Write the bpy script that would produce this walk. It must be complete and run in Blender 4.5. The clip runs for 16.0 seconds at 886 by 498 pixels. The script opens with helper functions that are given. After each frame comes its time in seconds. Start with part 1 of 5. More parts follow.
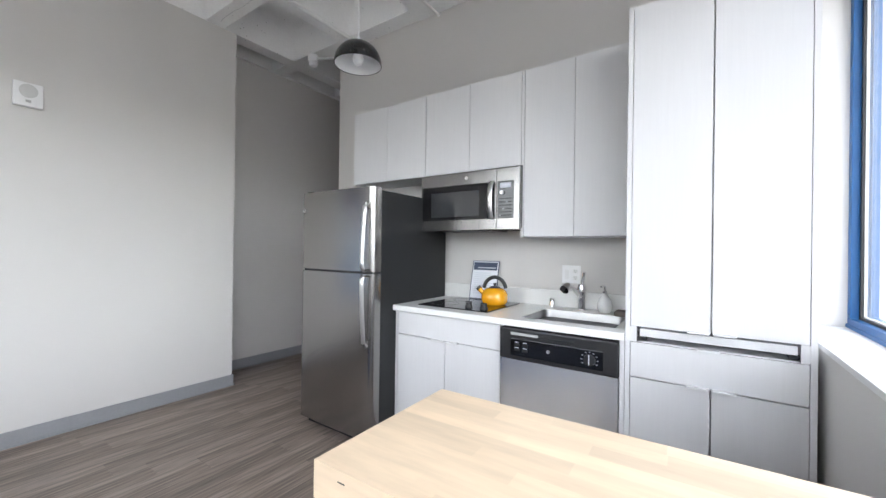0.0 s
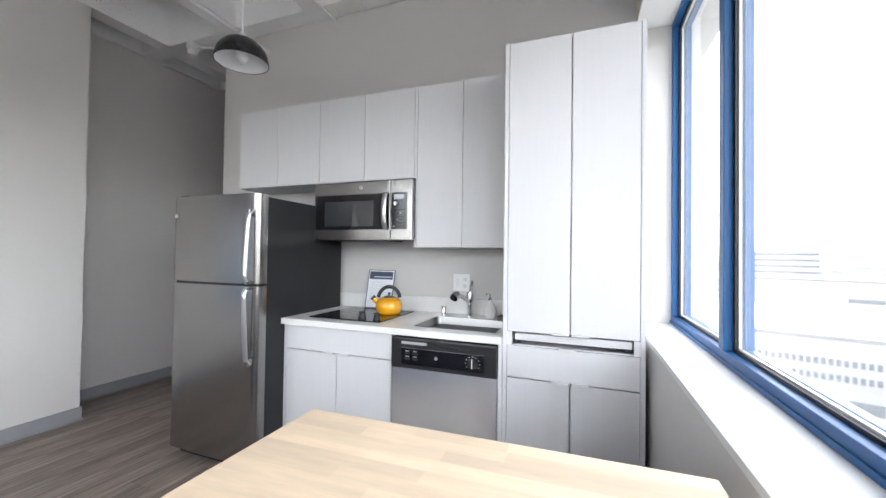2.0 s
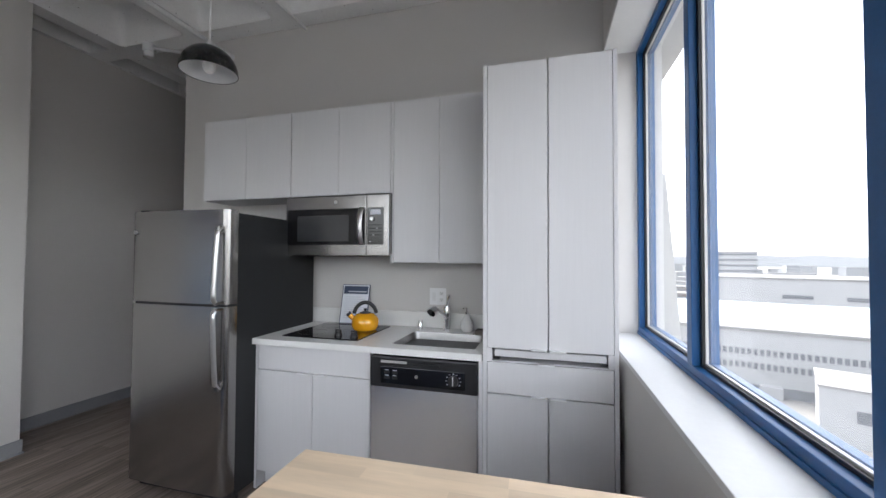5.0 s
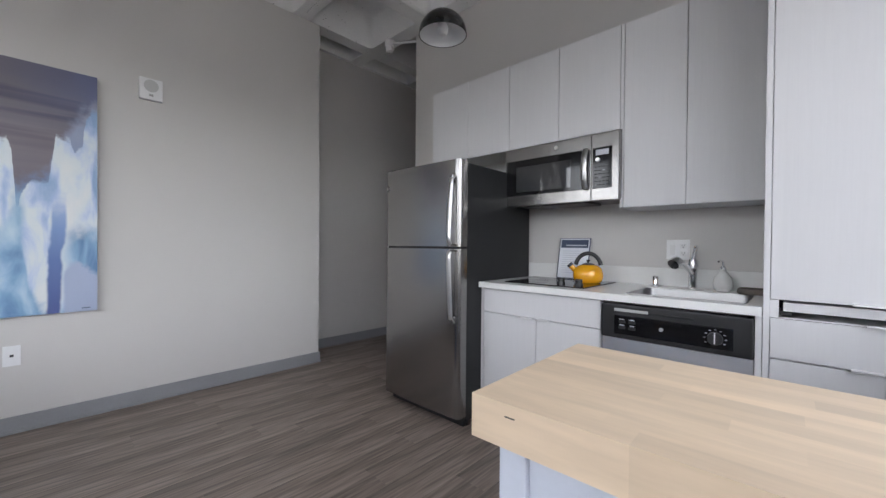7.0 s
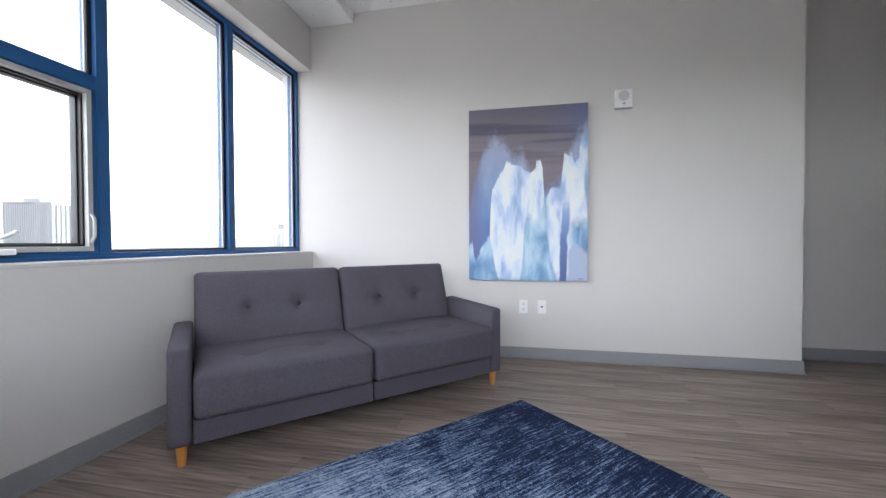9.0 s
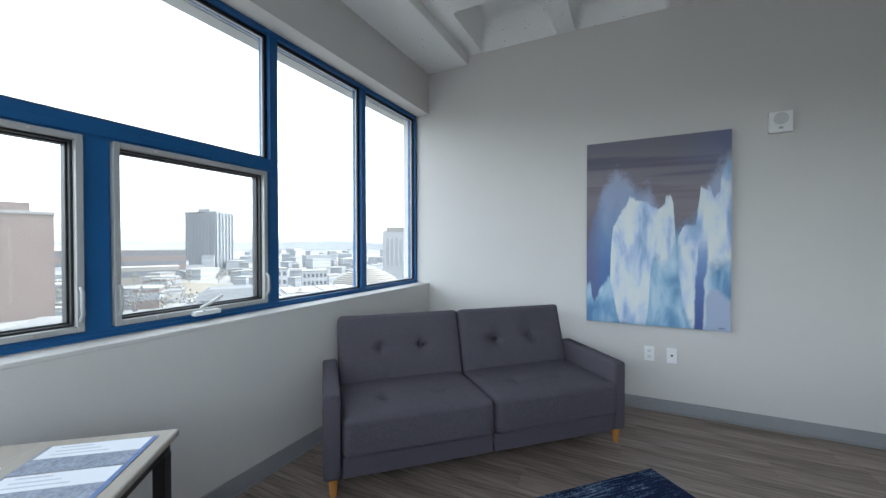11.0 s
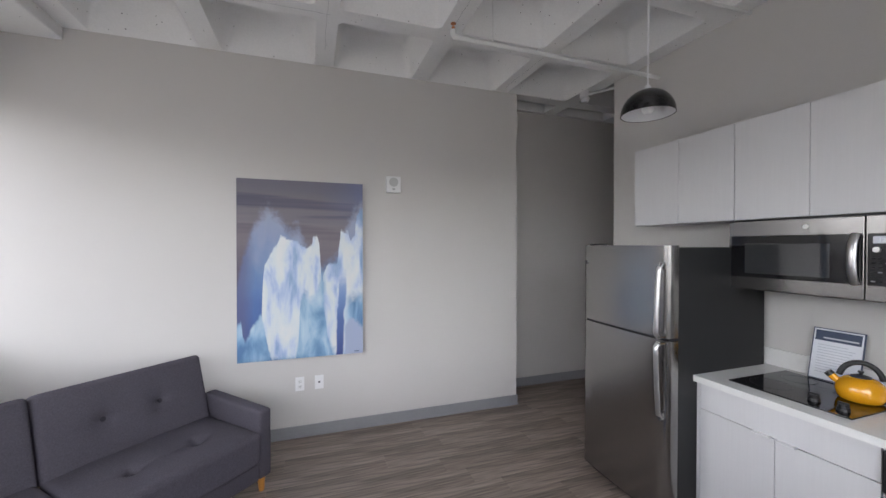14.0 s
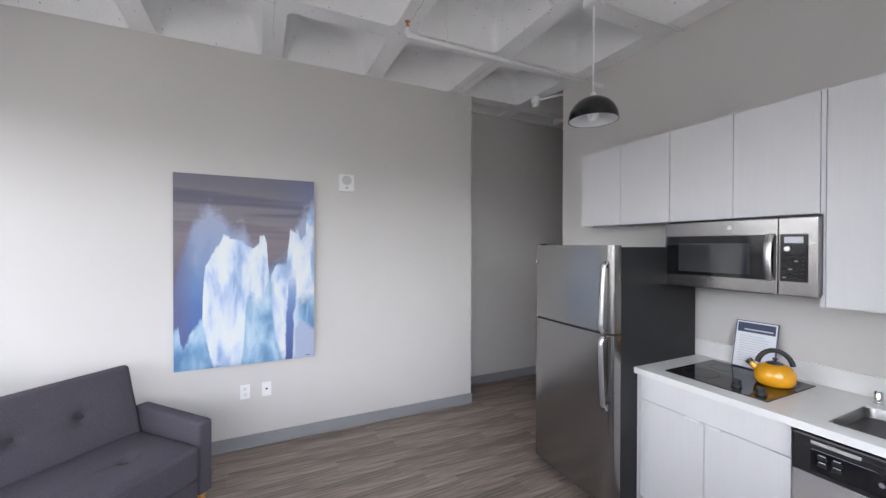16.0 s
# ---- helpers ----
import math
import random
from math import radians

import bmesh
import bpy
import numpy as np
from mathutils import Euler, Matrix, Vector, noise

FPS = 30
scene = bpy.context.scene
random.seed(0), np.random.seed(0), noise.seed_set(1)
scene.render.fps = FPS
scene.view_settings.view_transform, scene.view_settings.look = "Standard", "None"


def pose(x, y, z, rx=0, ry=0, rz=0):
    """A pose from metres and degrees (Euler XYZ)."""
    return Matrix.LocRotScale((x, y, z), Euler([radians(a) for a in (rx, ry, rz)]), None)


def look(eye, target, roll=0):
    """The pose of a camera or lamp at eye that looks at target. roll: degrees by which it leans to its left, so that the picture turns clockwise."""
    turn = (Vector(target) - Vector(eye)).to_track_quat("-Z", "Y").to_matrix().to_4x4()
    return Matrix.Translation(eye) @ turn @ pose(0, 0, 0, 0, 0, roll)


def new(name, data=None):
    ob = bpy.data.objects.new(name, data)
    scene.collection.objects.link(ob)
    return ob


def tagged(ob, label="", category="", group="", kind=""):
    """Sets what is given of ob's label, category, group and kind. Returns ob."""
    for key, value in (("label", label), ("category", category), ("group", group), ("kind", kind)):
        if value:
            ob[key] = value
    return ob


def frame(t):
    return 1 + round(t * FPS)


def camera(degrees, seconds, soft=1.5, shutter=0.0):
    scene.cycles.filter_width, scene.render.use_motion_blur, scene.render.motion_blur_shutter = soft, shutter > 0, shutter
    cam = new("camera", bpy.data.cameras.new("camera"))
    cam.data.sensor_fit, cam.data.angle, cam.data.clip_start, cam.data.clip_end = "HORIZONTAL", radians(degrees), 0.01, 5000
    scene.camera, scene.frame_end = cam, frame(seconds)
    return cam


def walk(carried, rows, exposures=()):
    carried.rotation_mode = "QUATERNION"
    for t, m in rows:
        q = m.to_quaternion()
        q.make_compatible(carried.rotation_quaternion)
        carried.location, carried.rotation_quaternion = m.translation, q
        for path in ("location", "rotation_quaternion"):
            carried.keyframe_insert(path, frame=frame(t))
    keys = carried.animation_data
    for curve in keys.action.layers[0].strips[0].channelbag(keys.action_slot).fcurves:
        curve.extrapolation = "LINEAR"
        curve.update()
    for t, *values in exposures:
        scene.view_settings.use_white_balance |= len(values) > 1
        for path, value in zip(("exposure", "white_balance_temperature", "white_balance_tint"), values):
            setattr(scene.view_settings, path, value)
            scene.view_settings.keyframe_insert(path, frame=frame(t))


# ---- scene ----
cam = camera(98.8, 16.0)
PATH = [
    (0, (3.539, -2.542, 1.265), (2.413, -0.889, 1.269), 0.8),
    (0.5, (3.556, -2.537, 1.268), (2.438, -0.878, 1.274), 0.8),
    (1, (3.586, -2.543, 1.267), (2.498, -0.865, 1.276), 0.8),
    (1.5, (3.622, -2.55, 1.274), (2.636, -0.809, 1.287), 0.9),
    (2, (3.637, -2.534, 1.304), (2.937, -0.661, 1.337), 0.8),
    (2.5, (3.637, -2.516, 1.361), (3.152, -0.576, 1.401), 0.6),
    (3, (3.629, -2.519, 1.392), (3.206, -0.565, 1.438), 0.5),
    (3.2, (3.627, -2.521, 1.403), (3.209, -0.565, 1.451), 0.5),
    (5.3, (3.547, -2.59, 1.37), (2.977, -0.673, 1.414), 0.5),
    (5.5, (3.528, -2.608, 1.329), (2.929, -0.7, 1.365), 0.7),
    (6, (3.468, -2.606, 1.239), (2.768, -0.732, 1.25), 0.7),
    (6.5, (3.412, -2.567, 1.182), (2.407, -0.838, 1.175), 0.8),
    (7, (3.361, -2.578, 1.131), (1.988, -1.124, 1.11), 0.5),
    (7.2, (3.346, -2.607, 1.124), (1.822, -1.309, 1.104), 0.6),
    (7.5, (3.336, -2.646, 1.118), (1.630, -1.603, 1.071), 0.6),
    (8, (3.339, -2.729, 1.088), (1.415, -2.188, 1.033), 0.4),
    (8.5, (3.366, -2.805, 1.052), (1.368, -2.732, 1.010), 0.2),
    (9, (3.412, -2.885, 1.022), (1.452, -3.282, 0.988), -0.2),
    (9.5, (3.478, -2.978, 1.064), (1.644, -3.776, 1.027), -0.4),
    (9.6, (3.465, -3.002, 1.079), (1.676, -3.895, 1.036), -0.3),
    (9.7, (3.498, -3.011, 1.07), (1.749, -3.98, 1.045), -0.2),
    (11.8, (3.495, -2.91, 1.496), (1.598, -3.541, 1.481), 0.1),
    (12, (3.473, -2.884, 1.502), (1.522, -3.324, 1.495), 0.2),
    (12.5, (3.443, -2.832, 1.559), (1.443, -2.837, 1.546), 0.2),
    (13, (3.44, -2.785, 1.63), (1.468, -2.454, 1.603), 0.1),
    (13.5, (3.453, -2.757, 1.651), (1.525, -2.227, 1.627), 0.1),
    (14, (3.472, -2.749, 1.65), (1.582, -2.1, 1.63), 0.05),
    (14.5, (3.472, -2.742, 1.642), (1.615, -2.002, 1.623), 0.05),
    (15, (3.466, -2.739, 1.636), (1.641, -1.921, 1.618), 0.1),
    (15.5, (3.466, -2.728, 1.637), (1.651, -1.887, 1.622), 0.1),
    (16, (3.466, -2.733, 1.643), (1.662, -1.871, 1.627), 0.1),
]
EXPOSURES = [(0.0, 4.13, 6470, 13), (2.0, 4.05, 6510, 13), (3.2, 3.75, 6470, 12), (5.5, 3.26, 6470, 15), (6.5, 3.33, 6470, 16), (7.5, 3.5, 6520, 16), (8.5, 3.8, 6470, 15), (9.5, 3.62, 6270, 14), (11.8, 3.02, 5970, 4), (12.5, 3.08, 6320, 8), (13.5, 3.37, 6620, 16), (14.5, 3.57, 6570, 17), (16.0, 3.88, 6470, 17)]
walk(cam, [(t, look(eye, target, roll)) for t, eye, target, roll in PATH], EXPOSURES)

# ---- light ----
world = bpy.data.worlds.new("world")
scene.world = world
world.use_nodes = True
wn = world.node_tree.nodes
sky = wn.new("ShaderNodeTexSky")
sky.sky_type = "NISHITA"
sky.sun_disc = False
sky.sun_elevation, sky.sun_rotation = radians(50), radians(-45)
sky.air_density, sky.dust_density, sky.ozone_density = 1.0, 3.0, 1.0
wn["Background"].inputs[1].default_value = 0.15
veil = wn.new("ShaderNodeHueSaturation")
veil.inputs["Saturation"].default_value = 0.22
world.node_tree.links.new(sky.outputs[0], veil.inputs["Color"])
world.node_tree.links.new(veil.outputs[0], wn["Background"].inputs[0])
sun = new("sun", bpy.data.lights.new("sun", "SUN"))
sun.data.energy, sun.data.angle, sun.data.color = 0.5, radians(30), (1.0, 0.97, 0.93)
sun.matrix_world = look((-30, 30, 60), (0, 0, 0))


# ---- materials ----
def mat(name, color, rough=0.5, metal=0.0, vary=0.06, scale=6.0, fine=60.0, bump=0.0, stretch=(1, 1, 1), spread=0.0, coat=0.0, spec=0.5):
    """A surface with cloudy and fine variation in object space; spread: how far pieces differ from one another."""
    m = bpy.data.materials.new(name)
    m.use_nodes = True
    nt = m.node_tree
    n, k = nt.nodes, nt.links
    b = n["Principled BSDF"]
    tc, mp = n.new("ShaderNodeTexCoord"), n.new("ShaderNodeMapping")
    mp.inputs["Scale"].default_value = stretch
    k.new(tc.outputs["Object"], mp.inputs[0])
    big, small = n.new("ShaderNodeTexNoise"), n.new("ShaderNodeTexNoise")
    big.inputs["Scale"].default_value, small.inputs["Scale"].default_value = scale, fine
    big.inputs["Detail"].default_value, small.inputs["Detail"].default_value = 4, 3
    k.new(mp.outputs[0], big.inputs[0])
    k.new(mp.outputs[0], small.inputs[0])
    add = n.new("ShaderNodeMath")
    add.operation = "ADD"
    k.new(big.outputs[0], add.inputs[0])
    k.new(small.outputs[0], add.inputs[1])
    level = n.new("ShaderNodeMapRange")
    level.inputs[1].default_value, level.inputs[2].default_value = 0.6, 1.4
    level.inputs[3].default_value, level.inputs[4].default_value = 1 - vary, 1 + vary
    k.new(add.outputs[0], level.inputs[0])
    out = level.outputs[0]
    if spread:
        info, r2, mul = n.new("ShaderNodeObjectInfo"), n.new("ShaderNodeMapRange"), n.new("ShaderNodeMath")
        r2.inputs[3].default_value, r2.inputs[4].default_value = 1 - spread, 1 + spread
        k.new(info.outputs["Random"], r2.inputs[0])
        mul.operation = "MULTIPLY"
        k.new(out, mul.inputs[0])
        k.new(r2.outputs[0], mul.inputs[1])
        out = mul.outputs[0]
    tint = n.new("ShaderNodeVectorMath")
    tint.operation = "SCALE"
    tint.inputs[0].default_value = color
    k.new(out, tint.inputs["Scale"])
    k.new(tint.outputs[0], b.inputs["Base Color"])
    b.inputs["Roughness"].default_value, b.inputs["Metallic"].default_value = rough, metal
    b.inputs["Coat Weight"].default_value = coat
    b.inputs["Specular IOR Level"].default_value = spec
    if bump:
        bp = n.new("ShaderNodeBump")
        bp.inputs["Strength"].default_value, bp.inputs["Distance"].default_value = 0.5, bump
        k.new(small.outputs[0], bp.inputs["Height"])
        k.new(bp.outputs[0], b.inputs["Normal"])
    return m


def pit(m):
    """Scattered small air holes in cast concrete."""
    n, k = m.node_tree.nodes, m.node_tree.links
    b = n["Principled BSDF"]
    old = b.inputs["Base Color"].links[0].from_socket
    tc, v, w, c, f, mul = n.new("ShaderNodeTexCoord"), n.new("ShaderNodeTexVoronoi"), n.new("ShaderNodeTexNoise"), n.new("ShaderNodeMath"), n.new("ShaderNodeMath"), n.new("ShaderNodeMix")
    v.inputs["Scale"].default_value, w.inputs["Scale"].default_value = 17, 2.2
    k.new(tc.outputs["Object"], v.inputs[0])
    k.new(tc.outputs["Object"], w.inputs[0])
    c.operation, f.operation = "MULTIPLY", "LESS_THAN"
    k.new(w.outputs[0], c.inputs[0])
    c.inputs[1].default_value = 0.13
    k.new(v.outputs["Distance"], f.inputs[0])
    k.new(c.outputs[0], f.inputs[1])
    mul.data_type = "RGBA"
    k.new(f.outputs[0], mul.inputs[0])
    k.new(old, mul.inputs[6])
    mul.inputs[7].default_value = (0.2, 0.19, 0.18, 1)
    k.new(mul.outputs[2], b.inputs["Base Color"])


WALL = mat("wall_paint", (0.612, 0.594, 0.570), 0.75, vary=0.025, scale=1.5, fine=220, bump=0.0006)
TRIMWHITE = mat("white_paint", (0.74, 0.74, 0.73), 0.5, vary=0.03, scale=3)
CONCRETE = mat("painted_concrete", (0.81, 0.81, 0.80), 0.8, vary=0.05, scale=3, fine=70, bump=0.002)
pit(CONCRETE)
COVE = mat("grey_rubber", (0.27, 0.275, 0.285), 0.55, vary=0.05)
CABINET = mat("striated_laminate", (0.635, 0.63, 0.635), 0.5, vary=0.022, scale=90, fine=240, bump=0.0005, stretch=(1, 1, 0.03))
CARCASS = mat("cabinet_edge", (0.68, 0.68, 0.69), 0.5, vary=0.03)
GAP = mat("dark_gap", (0.05, 0.05, 0.05), 0.7)
QUARTZ = mat("white_quartz", (0.76, 0.76, 0.74), 0.25, vary=0.03, scale=20, fine=300)
STEEL = mat("brushed_steel", (0.30, 0.291, 0.283), 0.21, 1.0, vary=0.05, scale=4, fine=420, stretch=(0.05, 1, 1), bump=0.0004)
DWSTEEL = mat("polished_steel", (0.88, 0.88, 0.885), 0.25, 1.0, vary=0.04, scale=3, fine=420, stretch=(0.05, 1, 1), bump=0.00025)
BRIGHT = mat("bright_steel", (0.60, 0.595, 0.59), 0.3, 1.0, vary=0.05, fine=300, stretch=(1, 1, 0.1))
PULL = mat("satin_nickel_pull", (0.78, 0.78, 0.78), 0.35, 0.5, vary=0.02)
CHROME = mat("chrome", (0.82, 0.82, 0.83), 0.07, 1.0, vary=0.01)
FRIDGESIDE = mat("charcoal_enamel", (0.017, 0.018, 0.019), 0.42, vary=0.08, fine=200, bump=0.0003, spec=0.25)
BLACK = mat("black_plastic", (0.012, 0.012, 0.013), 0.35, vary=0.1)
BLACKGLASS = mat("black_glass", (0.006, 0.006, 0.007), 0.08, vary=0.05, spec=0.4)
DARKGLASS = mat("oven_glass", (0.03, 0.032, 0.034), 0.04, vary=0.05, coat=0.6)
BLUE = mat("blue_frame_paint", (0.013, 0.086, 0.235), 0.42, vary=0.08, scale=4, fine=120, bump=0.0002, spec=0.3)
GASKET = mat("black_rubber", (0.01, 0.01, 0.012), 0.5)
BEAD = mat("pale_silver_bead", (0.55, 0.55, 0.54), 0.4, vary=0.03)
ALU = mat("silver_aluminium", (0.44, 0.44, 0.43), 0.45, 0.25, vary=0.05)
FABRIC = mat("grey_woven_fabric", (0.092, 0.085, 0.103), 0.95, vary=0.26, scale=130, fine=480, bump=0.0012, spec=0.15)
TUFT = mat("button_fabric", (0.06, 0.055, 0.068), 0.95, vary=0.15, fine=400, spec=0.1)
OAK = mat("orange_oak", (0.50, 0.22, 0.05), 0.4, vary=0.12, scale=10, stretch=(1, 1, 0.15))
BUTCHER = mat("maple_butcher_block", (0.685, 0.535, 0.38), 0.42, vary=0.13, scale=9, fine=60, stretch=(0.14, 1, 1), spread=0.115)
CART = mat("cart_paint", (0.57, 0.60, 0.67), 0.5, vary=0.03)
YELLOW = mat("yellow_enamel", (0.80, 0.36, 0.012), 0.15, vary=0.03, coat=0.6)
CERAMIC = mat("white_ceramic", (0.78, 0.77, 0.75), 0.22, vary=0.02)
PLATE = mat("white_plastic", (0.80, 0.80, 0.80), 0.4, vary=0.02)
PAPER = mat("white_paper", (0.78, 0.80, 0.84), 0.7, vary=0.02)
INK = mat("navy_ink", (0.05, 0.07, 0.12), 0.6)
PALEINK = mat("pale_ink", (0.55, 0.57, 0.62), 0.7)
PHOTO = mat("printed_photo", (0.22, 0.25, 0.32), 0.5, vary=0.5, scale=30, fine=120)
WASHWOOD = mat("whitewashed_board", (0.36, 0.32, 0.265), 0.55, vary=0.12, scale=8, stretch=(0.2, 1, 1))
LAMPBLACK = mat("mottled_black_metal", (0.018, 0.019, 0.020), 0.22, 0.3, vary=0.6, scale=14, fine=50)
BULB = mat("frosted_bulb", (0.85, 0.85, 0.84), 0.3, vary=0.01)
COPPER = mat("copper", (0.55, 0.22, 0.10), 0.35, 0.9)
SPONGE = mat("grey_brown_sponge", (0.16, 0.14, 0.12), 0.95, vary=0.3, fine=150, bump=0.002)


def glass():
    m = bpy.data.materials.new("window_glass")
    m.use_nodes = True
    nt = m.node_tree
    n, k = nt.nodes, nt.links
    n.remove(n["Principled BSDF"])
    tr, gl, mix, lw, p = n.new("ShaderNodeBsdfTransparent"), n.new("ShaderNodeBsdfGlossy"), n.new("ShaderNodeMixShader"), n.new("ShaderNodeLayerWeight"), n.new("ShaderNodeMath")
    tr.inputs[0].default_value = (0.96, 0.975, 0.97, 1)
    gl.inputs["Roughness"].default_value = 0.01
    p.operation = "POWER"
    p.inputs[1].default_value = 5.0
    q = n.new("ShaderNodeMapRange")
    q.inputs[3].default_value, q.inputs[4].default_value = 0.025, 0.6
    k.new(lw.outputs["Facing"], p.inputs[0])
    k.new(p.outputs[0], q.inputs[0])
    k.new(q.outputs[0], mix.inputs[0])
    k.new(tr.outputs[0], mix.inputs[1])
    k.new(gl.outputs[0], mix.inputs[2])
    # Translucent share added to the panes to veil the city view like haze.
    haze_scatter, haze_film = n.new("ShaderNodeBsdfTranslucent"), n.new("ShaderNodeMixShader")
    haze_scatter.inputs[0].default_value = (0.9, 0.93, 0.95, 1)
    haze_film.inputs[0].default_value = 0.035
    k.new(mix.outputs[0], haze_film.inputs[1])
    k.new(haze_scatter.outputs[0], haze_film.inputs[2])
    k.new(haze_film.outputs[0], n["Material Output"].inputs[0])
    return m


GLASS = glass()


# ---- builders ----
HOME = {}


def box(bm, x0, x1, y0, y1, z0, z1, bevel=0.0, seg=2):
    made = bmesh.ops.create_cube(bm, size=1.0)
    bmesh.ops.scale(bm, verts=made["verts"], vec=(abs(x1 - x0), abs(y1 - y0), abs(z1 - z0)))
    bmesh.ops.translate(bm, verts=made["verts"], vec=((x0 + x1) / 2, (y0 + y1) / 2, (z0 + z1) / 2))
    if bevel:
        edges = list({e for v in made["verts"] for e in v.link_edges})
        bmesh.ops.bevel(bm, geom=edges, offset=bevel, segments=seg, affect="EDGES", profile=0.6)
    return bm


def solid(x0, x1, y0, y1, z0, z1, bevel=0.0, seg=2):
    return box(bmesh.new(), x0, x1, y0, y1, z0, z1, bevel, seg)


def tube(bm, a, b, r, n=12, r2=None):
    a, b = Vector(a), Vector(b)
    m = Matrix.Translation((a + b) / 2) @ (b - a).to_track_quat("Z", "Y").to_matrix().to_4x4()
    bmesh.ops.create_cone(bm, cap_ends=True, segments=n, radius1=r, radius2=r if r2 is None else r2, depth=(b - a).length, matrix=m)
    return bm


def rod(a, b, r, n=12, r2=None):
    return tube(bmesh.new(), a, b, r, n, r2)


def lathe(profile, cx=0, cy=0, cz=0, n=28, bm=None):
    """A turned shape: profile of (radius, height)."""
    bm = bm or bmesh.new()
    rings = []
    for r, z in profile:
        rings.append([bm.verts.new((cx + r * math.cos(2 * math.pi * i / n), cy + r * math.sin(2 * math.pi * i / n), cz + z)) for i in range(n)] if r > 1e-6 else [bm.verts.new((cx, cy, cz + z))])
    for p, q in zip(rings, rings[1:]):
        for i in range(n):
            j = (i + 1) % n
            if len(p) == 1 and len(q) > 1:
                bm.faces.new((p[0], q[j], q[i]))
            elif len(q) == 1 and len(p) > 1:
                bm.faces.new((p[i], p[j], q[0]))
            elif len(p) > 1:
                bm.faces.new((p[i], p[j], q[j], q[i]))
    return bm


def sweep(points, r, n=10, bm=None, flat=1.0):
    """A bent round bar along points; flat squashes it across."""
    bm = bm or bmesh.new()
    pts = [Vector(p) for p in points]
    rings = []
    first = (pts[1] - pts[0]).normalized()
    side = first.cross(Vector((0, 0, 1)))
    side = side.normalized() if side.length > 0.7 or (side.length > 0.05 and flat == 1.0) else Vector((1, 0, 0))
    for i, p in enumerate(pts):
        d = (pts[min(i + 1, len(pts) - 1)] - pts[max(i - 1, 0)]).normalized()
        side = (side - d * side.dot(d)).normalized()
        up = side.cross(d)
        rings.append([bm.verts.new(p + side * r * flat * math.cos(2 * math.pi * k / n) + up * r * math.sin(2 * math.pi * k / n)) for k in range(n)])
    for p, q in zip(rings, rings[1:]):
        for k in range(n):
            j = (k + 1) % n
            bm.faces.new((p[k], p[j], q[j], q[k]))
    bm.faces.new(rings[0][::-1])
    bm.faces.new(rings[-1])
    return bm


def mesh(name, bm, material, smooth=False):
    bmesh.ops.recalc_face_normals(bm, faces=bm.faces)
    me = bpy.data.meshes.new(name)
    bm.to_mesh(me)
    bm.free()
    me.materials.append(material)
    if smooth:
        me.shade_smooth()
        me.set_sharp_from_angle(angle=radians(40))
    return me


def structure(name, bm, material, label, category="", smooth=False):
    return tagged(new(name, mesh(name, bm, material, smooth)), label, category or name.split("_")[0], kind="structure")


def thing(name, x, y, z, label, category, group="", rz=None):
    """An Empty at a thing's base. With rz its parts are given in its own axes, else in the world's."""
    ob = new(name)
    ob.matrix_world = pose(x, y, z, 0, 0, rz or 0)
    ob.empty_display_size = 0.1
    HOME[ob] = Vector((x, y, z)) if rz is None else Vector()
    return tagged(ob, label, category, group)


def part(name, bm, material, parent, label="", smooth=False, data=None):
    home = HOME.get(parent, Vector())
    if bm is not None:
        bmesh.ops.translate(bm, verts=bm.verts, vec=-home)
    ob = new(name, data or mesh(name, bm, material, smooth))
    ob.parent = parent
    HOME[ob] = home
    return tagged(ob, label)


# ---- setting ----
CEIL, TOP = 3.207, 3.62
structure("wall_west", solid(-0.15, 0, -5.2, -0.75, 0, TOP), WALL, "warm light grey painted wall beside the hallway opening")
# Unseen far part of the hallway is lengthened so that bounce light fades.
structure("wall_hall_west", solid(-0.58, -0.43, -0.9, 8.0, 0, TOP), WALL, "warm grey painted hallway wall")
structure("wall_hall_return", solid(-0.43, -0.15, -0.9, -0.75, 0, TOP), WALL, "short grey wall turning into the hallway")
structure("wall_hall_end", solid(-0.58, 0.69, 8.0, 8.15, 0, TOP), WALL, "unseen grey wall closing the lengthened hallway")
structure("wall_kitchen", solid(0.537, 4.25, 0, 0.15, 0, TOP), WALL, "warm grey painted wall behind the kitchen units")
structure("wall_hall_east", solid(0.537, 0.69, 0.15, 8.0, 0, TOP), WALL, "grey painted hallway side wall")
structure("wall_east", solid(3.918, 4.25, -5.2, 0, 0, 0.906), WALL, "low painted wall under the kitchen window")
structure("wall_east_head", solid(3.918, 4.25, -5.2, 0, 2.70, TOP), WALL, "painted wall above the kitchen window")
structure("wall_south", solid(0, 3.918, -5.2, -4.885, 0, 0.922), WALL, "low painted wall under the long window")
structure("wall_south_head", solid(0, 3.918, -5.2, -4.885, 2.70, TOP), WALL, "painted wall above the long window")
structure("wall_corner", solid(3.86, 4.25, -5.2, -4.80, 0.906, 2.70), WALL, "painted corner column between the windows")
structure("window_sill_east", solid(3.916, 4.12, -4.80, -0.002, 0.906, 0.928, 0.003), TRIMWHITE, "white painted window sill", "window sill")
structure("window_sill_south", solid(0.002, 3.86, -5.05, -4.882, 0.922, 0.942, 0.004), WALL, "white painted window sill", "window sill")
structure("trim_head_east", solid(3.913, 4.12, -4.80, -0.002, 2.672, 2.70, 0.003), TRIMWHITE, "white painted board over the window", "trim")


